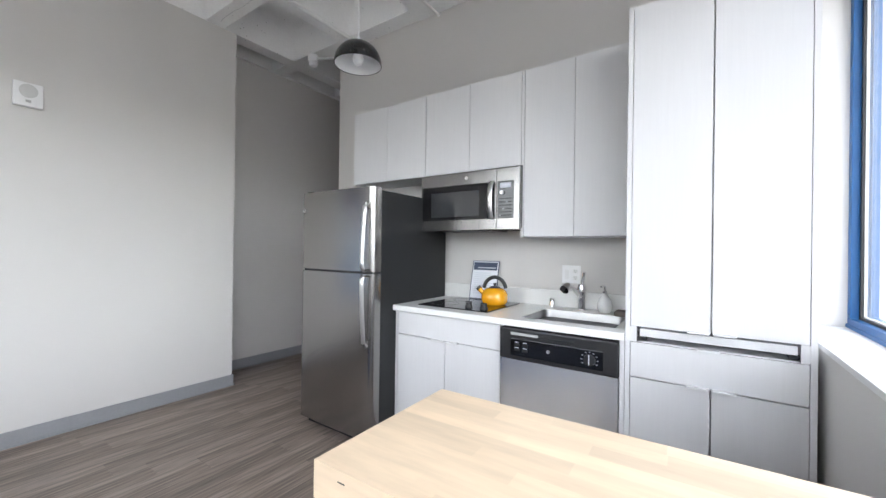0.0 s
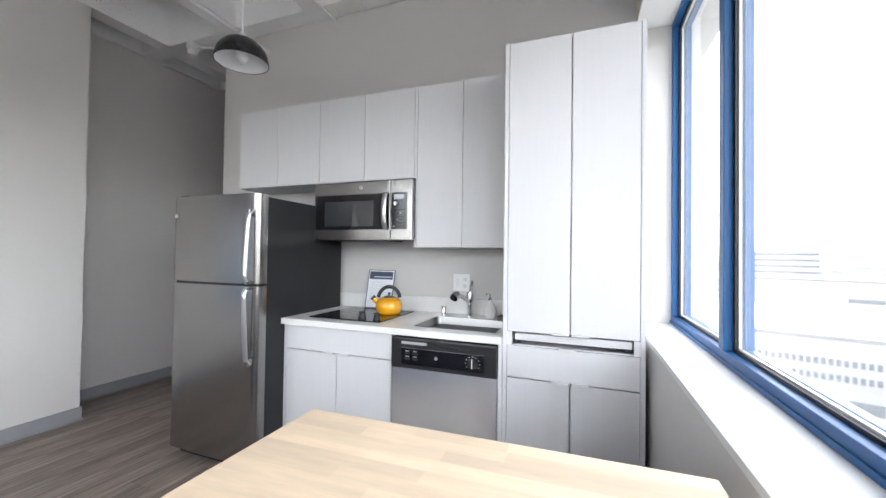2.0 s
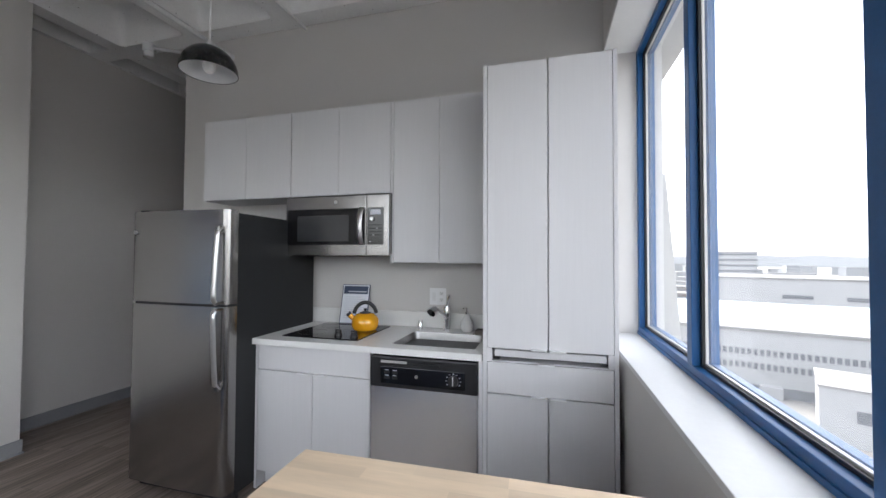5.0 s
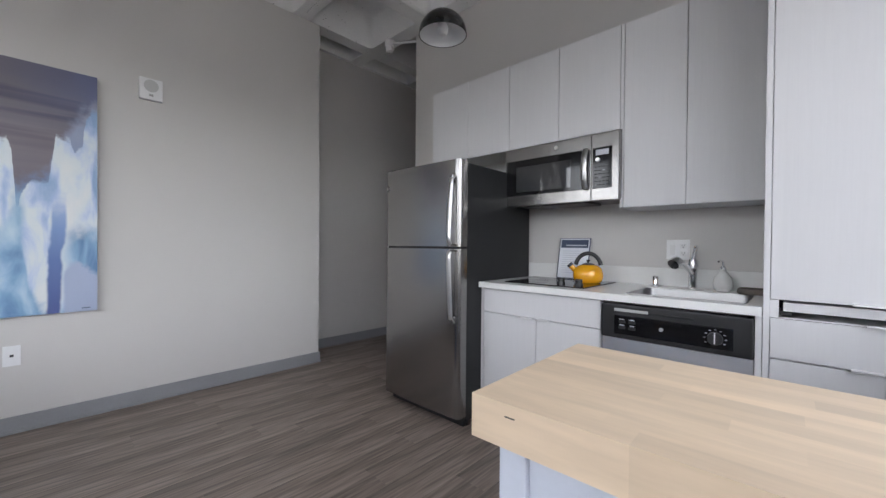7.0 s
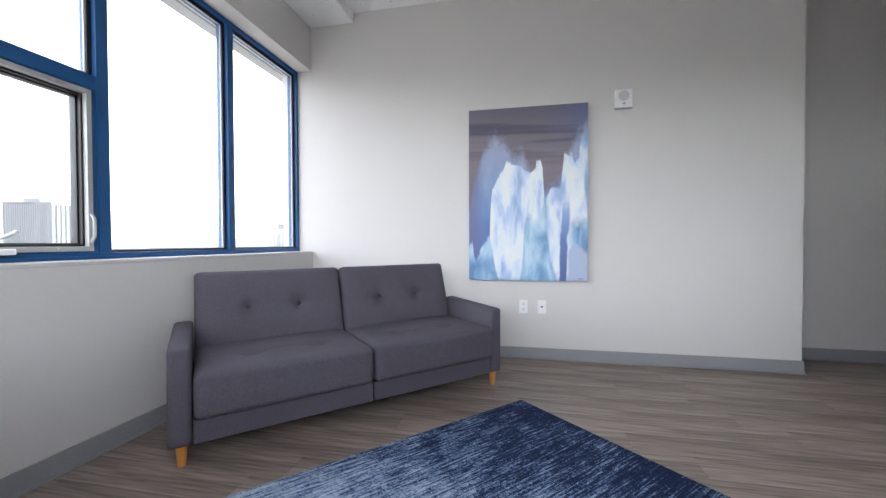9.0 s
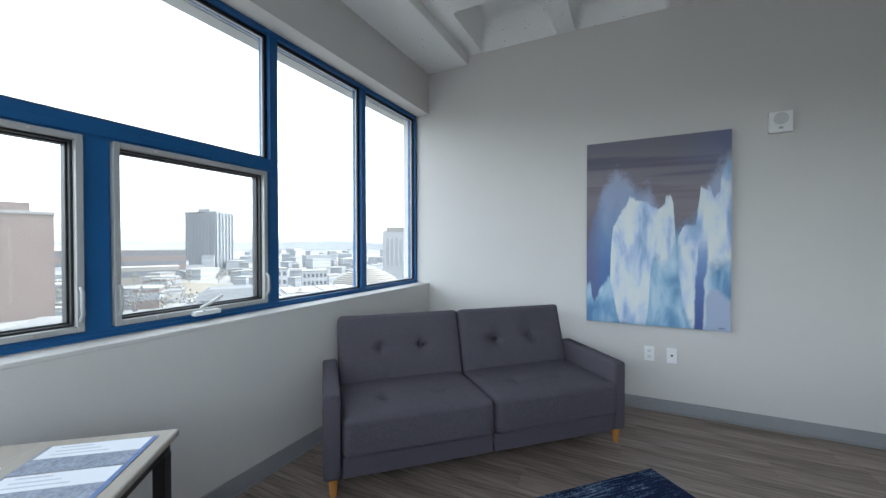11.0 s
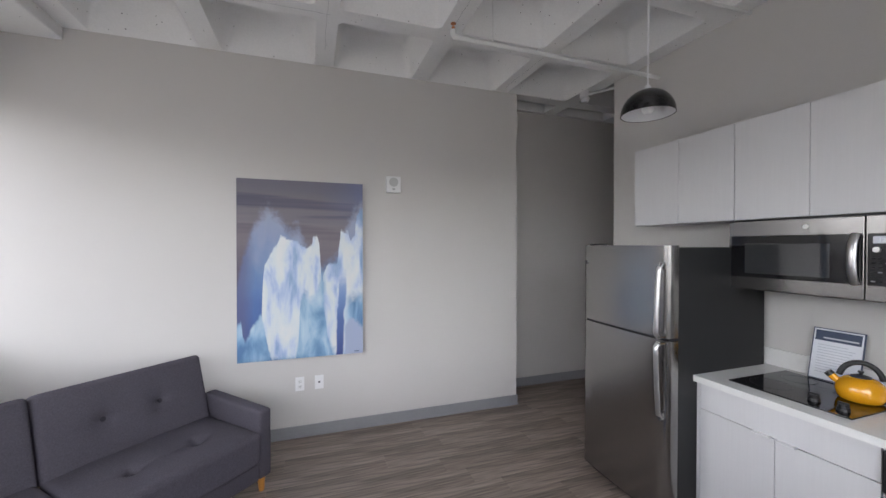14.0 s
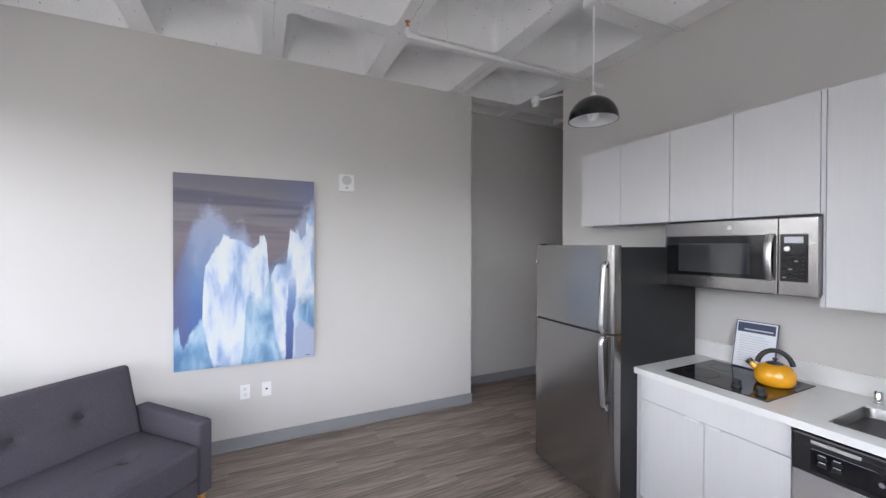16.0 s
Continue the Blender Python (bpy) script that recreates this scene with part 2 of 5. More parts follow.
def waffle():
    """Coffered slab: tapered domes with rounded corners between ribs."""
    bm = bmesh.new()
    pitch, rib = 0.855, 0.15

    def cell(x0, x1, y0, y1, half, soft=1.0):
        z0 = CEIL
        corners = [bm.verts.new(p) for p in ((x0, y0, z0), (x1, y0, z0), (x1, y1, z0), (x0, y1, z0))]
        rings = []
        for inset, dz, r in ((half, 0.0, 0.045), (half + 0.010, 0.022, 0.05), (half + 0.072, 0.235, 0.08), (half + 0.085, 0.268, 0.09), (half + 0.115, 0.286, 0.1), (half + 0.18, 0.292, 0.11)):
            inset, r, ring = half + (inset - half) * soft, r * soft, []
            for cx, cy, a in ((x0 + inset + r, y0 + inset + r, 180), (x1 - inset - r, y0 + inset + r, 270), (x1 - inset - r, y1 - inset - r, 0), (x0 + inset + r, y1 - inset - r, 90)):
                for q in range(5):
                    t = radians(a + q * 22.5)
                    ring.append(bm.verts.new((cx + r * math.cos(t), cy + r * math.sin(t), z0 + dz)))
            rings.append(ring)
        for c in range(4):
            arc = rings[0][c * 5:c * 5 + 5]
            for p, q in zip(arc, arc[1:]):
                bm.faces.new((corners[c], p, q))
            bm.faces.new((corners[c], arc[-1], rings[0][(c * 5 + 5) % 20], corners[(c + 1) % 4]))
        for p, q in zip(rings, rings[1:]):
            for i in range(20):
                bm.faces.new((p[i], p[(i + 1) % 20], q[(i + 1) % 20], q[i]))
        bm.faces.new(rings[-1])

    for i in range(0, 5):
        for j in range(-4, 9):
            x0, y0 = -0.07 + pitch * i, -0.94 + pitch * j
            if y0 < -4.44:
                continue
            if y0 > 0.1 and x0 > 0.6:
                continue
            cell(x0, x0 + pitch, y0, y0 + pitch, rib / 2)
            if i == 0 and y0 > -1.0:
                cell(-0.46, -0.07, y0, y0 + pitch, rib / 2, 0.3)
    bmesh.ops.remove_doubles(bm, verts=bm.verts, dist=0.0005)
    box(bm, 0.0, 3.918, -4.437, -4.3605, CEIL, CEIL + 0.06)
    return bm


slab_low = structure("ceiling", waffle(), CONCRETE, "white painted concrete waffle ceiling with deep coffers", "ceiling", smooth=True)

rnd = random.Random(7)
for along, at, a, b in ((0, -2.65, 0.3, 1.2), (0, -1.795, 0.9, 1.7), (0, -0.94, 0.1, 0.9), (1, 0.785, -3.4, -2.6), (1, 0.785, -1.6, -1.0), (1, 1.64, -2.3, -1.7)):
    u, pts = a, []
    while u < b:
        w = at + rnd.uniform(-0.006, 0.006)
        pts.append((u, w, CEIL - 0.0003) if along == 0 else (w, u, CEIL - 0.0003))
        u += rnd.uniform(0.04, 0.12)
    part("crack", sweep(pts, 0.0008, 5), COVE, slab_low, "hairline crack along a rib")
structure("ceiling_slab", solid(-0.9, 4.25, -5.2, 8.15, TOP, TOP + 0.2), CONCRETE, "concrete slab above the coffers", "ceiling")
structure("ceiling_beam", solid(0, 3.918, -4.885, -4.435, 3.114, TOP - 0.01, 0.012), CONCRETE, "white painted concrete edge beam along the window", "ceiling beam")


def cove(name, x0, x1, y0, y1):
    bm = solid(x0, x1, y0, y1, 0.012, 0.1, 0.003)
    box(bm, x0 - 0.007, x1 + 0.007, y0 - 0.007, y1 + 0.007, 0, 0.0125, 0.003)
    structure(name, bm, COVE, "grey rubber cove baseboard", "baseboard")


cove("baseboard_west", 0, 0.012, -4.885, -0.748)
cove("baseboard_end", -0.43, 0.012, -0.748, -0.738)
cove("baseboard_hall", -0.43, -0.418, -0.738, 8.0)
cove("baseboard_south", 0.012, 3.918, -4.885, -4.873)
cove("baseboard_east", 3.906, 3.918, -4.873, -0.7)
cove("baseboard_kitchen", 0.53, 1.1, -0.012, 0)


# ---- windows ----
def window(name, foot, flip, u_list, base, top, spans, label):
    """Blue framed window in a wall. flip maps (along, out, up) to the world."""
    root = tagged(new(name), label, "window", kind="structure")
    root.empty_display_size = 0.1

    def bar(tag, u0, u1, w0, w1, z0, z1, material, parent=root, bevel=0.003):
        (x0, y0), (x1, y1) = flip(u0, w0), flip(u1, w1)
        return part(tag, solid(min(x0, x1), max(x0, x1), min(y0, y1), max(y0, y1), z0, z1, bevel), material, parent)

    first, last = u_list[0][0], u_list[-1][1]
    bar("frame_bottom", first, last, 0, 0.09, base, base + foot, BLUE)
    bar("bottom_lip", first, last, -0.006, 0.014, base + 0.001, base + 0.018, BLUE, bevel=0.002)
    bar("frame_top", first, last, 0, 0.09, top - 0.032, top, BLUE)
    for u0, u1 in u_list:
        bar("mullion", u0, u1, 0, 0.09, base + foot, top - 0.032, BLUE)
    for u0, u1, z0, z1 in spans:
        g = 0.022
        for a, b, c, d in ((u0, u0 + g, z0, z1), (u1 - g, u1, z0, z1), (u0 + g, u1 - g, z0, z0 + 0.011), (u0 + g, u1 - g, z1 - g, z1)):
            bar("gasket", a, b, 0.028, 0.037, c, d, GASKET, bevel=0.001)
        for a, b, c, d in ((u0, u0 + g + 0.005, z0, z1), (u1 - g - 0.005, u1, z0, z1), (u0 + g, u1 - g, z0, z0 + 0.017), (u0 + g, u1 - g, z1 - g - 0.004, z1)):
            bar("glazing_bead", a, b, 0.0375, 0.0475, c, d, BEAD, bevel=0.001)
        for a, b, c, d in ((u0, u0 + 0.014, z0, z1), (u1 - 0.014, u1, z0, z1), (u0 + 0.014, u1 - 0.014, z0, z0 + 0.014), (u0 + 0.014, u1 - 0.014, z1 - 0.014, z1)):
            bar("outer_stop", a, b, 0.060, 0.088, c, d, BLUE)
        pane = bar("pane", u0 + 0.004, u1 - 0.004, 0.049, 0.055, z0 + 0.004, z1 - 0.004, GLASS, bevel=0)
        pane.visible_shadow = False
    return root, bar


E0, E1 = 0.928, 2.672
us = [(-0.03, 0.03), (0.828, 0.882), (1.724, 1.775), (2.62, 2.671), (3.516, 3.567), (4.40, 4.44)]
window("window_1", 0.046, lambda u, w: (4.107 + w, -u - 0.01), us, E0, E1, [(a[1], b[0], E0 + 0.046, E1 - 0.032) for a, b in zip(us, us[1:])], "tall blue-framed window beside the kitchen")
S0, S1 = 0.942, 2.70
us2 = [(0.002, 0.03), (0.862, 0.922), (1.77, 1.83), (3.55, 3.61), (3.83, 3.86)]
flip2 = lambda u, w: (u, -5.03 - w)
spans2 = [(0.03, 0.862, S0 + 0.034, S1 - 0.032), (0.922, 1.77, S0 + 0.034, S1 - 0.032), (1.83, 3.55, 1.885, S1 - 0.032), (3.61, 3.83, S0 + 0.034, S1 - 0.032)]
win2, bar2 = window("window_2", 0.034, flip2, us2, S0, S1, spans2, "long blue-framed window with two awning sashes")
bar2("transom", 1.83, 3.55, 0, 0.09, 1.80, 1.885, BLUE)
bar2("transom_lip", 1.83, 3.55, -0.008, 0.004, 1.81, 1.85, BLUE)
bar2("sash_post", 2.655, 2.745, 0, 0.09, S0 + 0.034, 1.80, BLUE)
bar2("sash_sill", 1.83, 3.55, 0.002, 0.09, S0 + 0.034, 0.986, BLUE)


def sash(u0, u1):
    z0, z1 = 0.985, 1.80
    w = 0.024
    root = part("sash", solid(u0, u0 + w, -5.055, -5.015, z0, z1, 0.003), ALU, win2, "silver aluminium awning sash")
    for a, b, c, d in ((u1 - w, u1, z0, z1), (u0 + w, u1 - w, z0, z0 + w), (u0 + w, u1 - w, z1 - w, z1)):
        part("sash_rail", solid(a, b, -5.055, -5.015, c, d, 0.003), ALU, root)
    a0, a1, c0, c1 = u0 + w, u1 - w, z0 + w, z1 - w
    for k, (y0, y1, g) in enumerate(((-5.062, -5.04, 0.01), (-5.105, -5.063, 0.017))):
        for a, b, c, d in ((a0, a0 + g, c0, c1), (a1 - g, a1, c0, c1), (a0 + g, a1 - g, c0, c0 + g), (a0 + g, a1 - g, c1 - g, c1)):
            part("inner_rail", solid(a, b, y0, y1, c, d, 0.002), GASKET, root, "black inner sash rail")
    pane = part("pane", solid(a0 + 0.012, a1 - 0.012, -5.088, -5.082, c0 + 0.012, c1 - 0.012), GLASS, root)
    pane.visible_shadow = False
    for u in (u0 + 0.014, u1 - 0.014):
        part("latch", sweep([(u, -5.014, 1.03), (u, -4.99, 1.06), (u + 0.004, -4.985, 1.10), (u, -4.992, 1.15), (u, -5.01, 1.17)], 0.0075, 8), ALU, root, "silver latch lever", True)
    c = (u0 + u1) / 2
    crank = part("operator", solid(c - 0.07, c + 0.07, -5.02, -4.985, 0.975, 1.0, 0.006), PLATE, root, "white crank operator")
    part("crank_handle", sweep([(c + 0.02, -4.985, 0.998), (c + 0.05, -4.97, 1.02), (c - 0.03, -4.955, 1.06), (c - 0.05, -4.95, 1.075)], 0.008, 8), PLATE, crank, "", True)
    for z in (z1 - 0.013, z0 + 0.013):
        for u in (u0 + 0.16, u1 - 0.16):
            part("screw", rod((u, -5.016, z), (u, -5.008, z), 0.006, 8), BRIGHT, root)


for a, b in ((1.83, 1.862), (3.518, 3.55)):
    bar2("sash_jamb", a, b, 0.002, 0.09, 0.986, 1.80, BLUE)
sash(1.865, 2.648)
sash(2.752, 3.515)
# ---- kitchen ----
FRONT = -0.632


def door(parent, x0, x1, y, z0, z1, material=None, name="door"):
    return part(name, solid(x0 + 0.0015, x1 - 0.0015, y, y + 0.019, z0 + 0.0015, z1 - 0.0015, 0.0012), material or CABINET, parent)


def tab_pull(parent, x, y, z, up=1):
    part("pull", solid(x - 0.038, x + 0.038, y - 0.024, y + 0.012, z, z + 0.007 * up, 0.001), PULL, parent, "thin brushed steel edge pull")


def wall_cabinet(x0, x1, z0, z1, split):
    c = thing("wall_cabinet", (x0 + x1) / 2, -0.15, z0, "white striated laminate wall cabinet with two flat doors", "cabinet", "wall cabinets")
    part("body", solid(x0, x1, -0.282, -0.003, z0, z1, 0.001), CARCASS, c)
    for a, b in zip(split, split[1:]):
        door(c, a, b, -0.302, z0, z1)
    return c


wall_cabinet(1.084, 1.845, 1.803, 2.399, (1.084, 1.466, 1.845))
wall_cabinet(1.847, 2.597, 1.803, 2.399, (1.847, 2.22, 2.597))
tall = wall_cabinet(2.599, 3.252, 1.353, 2.397, (2.618, 2.925, 3.252))
part("end_panel", solid(2.599, 2.6165, -0.303, -0.283, 1.353, 2.397, 0.001), CABINET, tall)

# base unit
base = thing("base_cabinet", 2.25, -0.33, 0, "white striated base cabinet with false drawer and two doors", "cabinet")
part("body", solid(1.885, 2.63, FRONT + 0.021, -0.02, 0.1, 0.863, 0.001), CARCASS, base)
part("side_panel", solid(1.866, 1.884, FRONT, -0.02, 0.0, 0.863, 0.001), CABINET, base)
part("toe_kick", solid(1.885, 2.63, FRONT + 0.075, FRONT + 0.09, 0.0, 0.1), CARCASS, base)
door(base, 1.886, 2.628, FRONT, 0.712, 0.858, name="drawer_front")
for a, b in ((1.886, 2.262), (2.262, 2.628)):
    door(base, a, b, FRONT, 0.108, 0.71)
tab_pull(base, 2.21, FRONT, 0.709)
tab_pull(base, 2.315, FRONT, 0.709)

# dishwasher
dw = thing("dishwasher", 2.932, -0.33, 0, "stainless dishwasher with black control panel", "dishwasher")
part("tub", solid(2.636, 3.228, FRONT + 0.04, -0.03, 0.1, 0.855), BLACK, dw)
part("door_panel", solid(2.636, 3.228, FRONT - 0.012, FRONT + 0.038, 0.12, 0.685), DWSTEEL, dw, "brushed stainless door")
ctl = part("control_panel", solid(2.636, 3.228, FRONT - 0.022, FRONT + 0.038, 0.687, 0.852, 0.008), BLACK, dw, "glossy black control panel")
part("fascia", solid(2.70, 3.165, FRONT - 0.026, FRONT - 0.02, 0.708, 0.80, 0.003), BLACKGLASS, ctl)
part("handle_slot", solid(2.70, 2.85, FRONT - 0.0245, FRONT - 0.02, 0.818, 0.832, 0.001), ALU, ctl, "grey recessed handle lip")
part("handle_lip", solid(2.85, 3.03, FRONT - 0.026, FRONT - 0.02, 0.814, 0.824, 0.001), FRIDGESIDE, ctl)
for i in range(2):
    for j in range(2):
        part("button", solid(2.722 + 0.045 * i, 2.752 + 0.045 * i, FRONT - 0.029, FRONT - 0.025, 0.735 + 0.028 * j, 0.748 + 0.028 * j, 0.001), FRIDGESIDE, ctl)
        part("button_mark", solid(2.726 + 0.045 * i, 2.748 + 0.045 * i, FRONT - 0.0275, FRONT - 0.0255, 0.752 + 0.028 * j, 0.755 + 0.028 * j), PALEINK, ctl)
part("badge", rod((2.905, FRONT - 0.029, 0.757), (2.905, FRONT - 0.024, 0.757), 0.009, 20), BRIGHT, ctl)
part("dial", rod((3.105, FRONT - 0.04, 0.752), (3.105, FRONT - 0.024, 0.752), 0.026, 28, 0.028), BLACK, ctl, "round cycle dial", True)
part("dial_pointer", solid(3.103, 3.107, FRONT - 0.043, FRONT - 0.039, 0.732, 0.778), PLATE, ctl)
for k in range(9):
    a = radians(30 * k - 30)
    x, z = 3.105 + 0.037 * math.cos(a), 0.752 + 0.037 * math.sin(a)
    part("dial_mark", solid(x - 0.004, x + 0.004, FRONT - 0.0275, FRONT - 0.0255, z - 0.0012, z + 0.0012), PALEINK, ctl)
part("kick_plate", solid(2.64, 3.226, FRONT + 0.06, FRONT + 0.07, 0.0, 0.12), BLACK, dw)
part("bracket", solid(2.93, 2.99, FRONT - 0.01, FRONT + 0.02, 0.853, 0.862), BLACK, dw)
filler = thing("filler_panel", 3.255, -0.33, 0, "narrow white filler panel beside the dishwasher", "cabinet panel")
part("panel", solid(3.231, 3.252, FRONT, -0.03, 0, 0.863, 0.001), CABINET, filler)


# worktop with a real sink opening
def worktop():
    bm = bmesh.new()
    x0, x1, y0, y1, z0, z1 = 1.862, 3.252, -0.664, -0.003, 0.865, 0.900
    a0, a1, b0, b1 = 2.72, 3.20, -0.565, -0.185
    for p in ((x0, a0, y0, y1), (a1, x1, y0, y1), (a0, a1, y0, b0), (a0, a1, b1, y1)):
        box(bm, *p, z0, z1)
    bmesh.ops.remove_doubles(bm, verts=bm.verts, dist=0.0005)
    return bm


top = thing("worktop", 2.55, -0.33, 0.865, "white speckled quartz worktop with upstand", "worktop")
part("slab", worktop(), QUARTZ, top)
part("upstand", solid(1.84, 3.252, -0.022, -0.002, 0.9005, 1.005, 0.002), QUARTZ, top)


def basin():
    bm = bmesh.new()
    rings = []
    for inset, z, r in ((-0.012, 0.899, 0.05), (0.0, 0.8985, 0.045), (0.004, 0.88, 0.045), (0.01, 0.76, 0.05), (0.04, 0.735, 0.06), (0.15, 0.728, 0.03)):
        ring = []
        x0, x1, y0, y1 = 2.722 + inset, 3.198 - inset, -0.563 + inset, -0.187 - inset
        for cx, cy, a in ((x0 + r, y0 + r, 180), (x1 - r, y0 + r, 270), (x1 - r, y1 - r, 0), (x0 + r, y1 - r, 90)):
            for q in range(6):
                t = radians(a + q * 18)
                ring.append(bm.verts.new((cx + r * math.cos(t), cy + r * math.sin(t), z)))
        rings.append(ring)
    for p, q in zip(rings[1:], rings[2:]):
        for i in range(24):
            bm.faces.new((p[i], p[(i + 1) % 24], q[(i + 1) % 24], q[i]))
    bm.faces.new(rings[-1])
    for v in rings[0]:
        bm.verts.remove(v)
    return bm


SINKSTEEL = mat("satin_sink_steel", (0.32, 0.315, 0.31), 0.36, 1.0, vary=0.05)
sink = thing("sink", 2.96, -0.355, 0.73, "undermount stainless steel kitchen sink", "sink")
part("bowl", basin(), SINKSTEEL, sink, "", True)
part("drain", rod((2.96, -0.375, 0.727), (2.96, -0.375, 0.732), 0.045, 24), CHROME, sink, "chrome drain")

tap = thing("faucet", 2.925, -0.10, 0.90, "chrome single-lever faucet with pull-out spray", "faucet")
part("base_ring", lathe([(0, 0), (0.026, 0), (0.026, 0.008), (0.02, 0.014), (0, 0.014)], 2.925, -0.10, 0.9005), CHROME, tap, "", True)
part("column", lathe([(0, 0), (0.022, 0), (0.022, 0.08), (0.027, 0.09), (0.028, 0.125), (0.022, 0.15), (0, 0.157)], 2.925, -0.10, 0.913), CHROME, tap, "", True)
part("spout", sweep([(2.922, -0.11, 0.985), (2.905, -0.16, 1.025), (2.89, -0.2, 1.048), (2.875, -0.24, 1.052)], 0.0145, 12), CHROME, tap, "", True)
part("spray_head", sweep([(2.877, -0.235, 1.052), (2.87, -0.26, 1.046), (2.866, -0.272, 1.038)], 0.029, 16), CHROME, tap, "chrome spray head", True)
part("lever", sweep([(2.925, -0.10, 1.055), (2.932, -0.10, 1.09), (2.938, -0.105, 1.125), (2.94, -0.11, 1.14)], 0.011, 10), CHROME, tap, "", True)

cap = thing("air_gap_cap", 2.74, -0.10, 0.90, "small chrome air gap cap on the worktop", "air gap")
part("cap", lathe([(0, 0), (0.02, 0), (0.02, 0.004), (0.016, 0.006), (0.016, 0.055), (0.012, 0.06), (0, 0.06)], 2.74, -0.10, 0.9005), CHROME, cap, "", True)

soap = thing("soap_dispenser", 3.06, -0.10, 0.90, "white round ceramic soap dispenser with chrome pump", "soap dispenser")
part("bottle", lathe([(0, 0), (0.03, 0), (0.041, 0.018), (0.044, 0.04), (0.038, 0.07), (0.022, 0.095), (0.014, 0.105), (0.014, 0.115), (0, 0.115)], 3.06, -0.10, 0.9005), CERAMIC, soap, "", True)
part("pump", lathe([(0, 0), (0.013, 0), (0.013, 0.014), (0.005, 0.018), (0.005, 0.045), (0, 0.045)], 3.06, -0.10, 1.015, 14), CHROME, soap, "chrome pump", True)
part("nozzle", sweep([(3.06, -0.10, 1.058), (3.05, -0.12, 1.062), (3.045, -0.135, 1.056)], 0.005, 8), CHROME, soap, "", True)
pad = thing("scouring_pad", 3.19, -0.15, 0.90, "grey-brown scouring pad beside the sink", "sponge")
part("pad", solid(3.13, 3.25, -0.215, -0.11, 0.901, 0.93, 0.01), SPONGE, pad)

# cooktop, kettle, leaflet
cook = thing("cooktop", 2.26, -0.31, 0.90, "black glass electric cooktop with two knobs", "cooktop")
part("glass_top", solid(2.0, 2.51, -0.565, -0.085, 0.9005, 0.907, 0.002), BLACKGLASS, cook)
for x, y, r in ((2.13, -0.2, 0.075), (2.39, -0.22, 0.095), (2.12, -0.42, 0.09)):
    bm = bmesh.new()
    lathe([(r, 0.0), (r, 0.0006), (r - 0.002, 0.0006), (r - 0.002, 0.0)], x, y, 0.907, 40, bm)
    part("burner_ring", bm, FRIDGESIDE, cook, "thin grey burner outline")
for x, y in ((2.335, -0.478), (2.448, -0.492)):
    knob = part("knob", lathe([(0, 0), (0.024, 0), (0.023, 0.012), (0.018, 0.016), (0.017, 0.03), (0, 0.031)], x, y, 0.907, 20), BLACK, cook, "black control knob", True)
    part("knob_grip", solid(x - 0.02, x + 0.02, y - 0.005, y + 0.005, 0.92, 0.945, 0.003), BLACK, knob)

KX, KY, KS = 2.405, -0.26, 0.86
kettle = thing("kettle", KX, KY, 0.907, "yellow enamel whistling kettle with black handle", "kettle", rz=0)
kettle.scale = (KS, KS, KS)
part("body", lathe([(0, 0), (0.078, 0), (0.09, 0.008), (0.1, 0.03), (0.104, 0.055), (0.1, 0.082), (0.088, 0.106), (0.066, 0.123), (0.046, 0.129), (0, 0.13)], 0, 0, 0.0002, 36), YELLOW, kettle, "", True)
lid = part("lid", lathe([(0, 0.0), (0.044, 0.0), (0.043, 0.006), (0.02, 0.014), (0, 0.016)], 0, 0, 0.128, 28), BLACK, kettle, "black lid", True)
part("lid_knob", lathe([(0, 0), (0.007, 0), (0.008, 0.008), (0.013, 0.014), (0.012, 0.022), (0, 0.024)], 0, 0, 0.142, 16), BLACK, lid, "", True)
part("spout", sweep([(-0.07, -0.032, 0.078), (-0.092, -0.042, 0.100), (-0.108, -0.05, 0.120)], 0.019, 14), YELLOW, kettle, "", True)
part("whistle", sweep([(-0.106, -0.049, 0.117), (-0.118, -0.055, 0.131)], 0.021, 14), BLACK, kettle, "black whistle cap", True)
arch = []
for k in range(13):
    a = radians(168 - k * 13)
    arch.append((0.078 * math.cos(a), 0.036 * math.cos(a), 0.105 + 0.105 * math.sin(a)))
part("handle", sweep(arch, 0.0145, 12), BLACK, kettle, "black arched handle", True)

leaf = thing("leaflet_stand", 2.22, -0.09, 0.90, "acrylic-framed information leaflet leaning on the upstand", "leaflet", rz=2)
tilt = Matrix.Translation((0, 0, 0.009)) @ Matrix.Rotation(radians(-13), 4, "X")


def leaf_part(name, x0, x1, z0, z1, y0, y1, material, label="", bevel=0.0):
    bm = solid(x0, x1, y0, y1, z0, z1, bevel)
    bmesh.ops.transform(bm, matrix=tilt, verts=bm.verts)
    return part(name, bm, material, leaf, label)


leaf_part("backing", -0.108, 0.108, 0, 0.285, -0.002, 0.004, INK, "dark blue backing", 0.001)
leaf_part("sheet", -0.102, 0.102, 0.005, 0.28, -0.0035, -0.0022, PAPER)
leaf_part("title_band", -0.095, 0.095, 0.215, 0.272, -0.0045, -0.0037, INK)
leaf_part("title_line", -0.06, 0.085, 0.228, 0.236, -0.0052, -0.0047, PALEINK)
for k in range(11):
    leaf_part("text_line", -0.08, 0.045 + 0.03 * ((k * 7) % 4) / 3, 0.19 - 0.015 * k, 0.1935 - 0.015 * k, -0.0042, -0.0037, PALEINK)


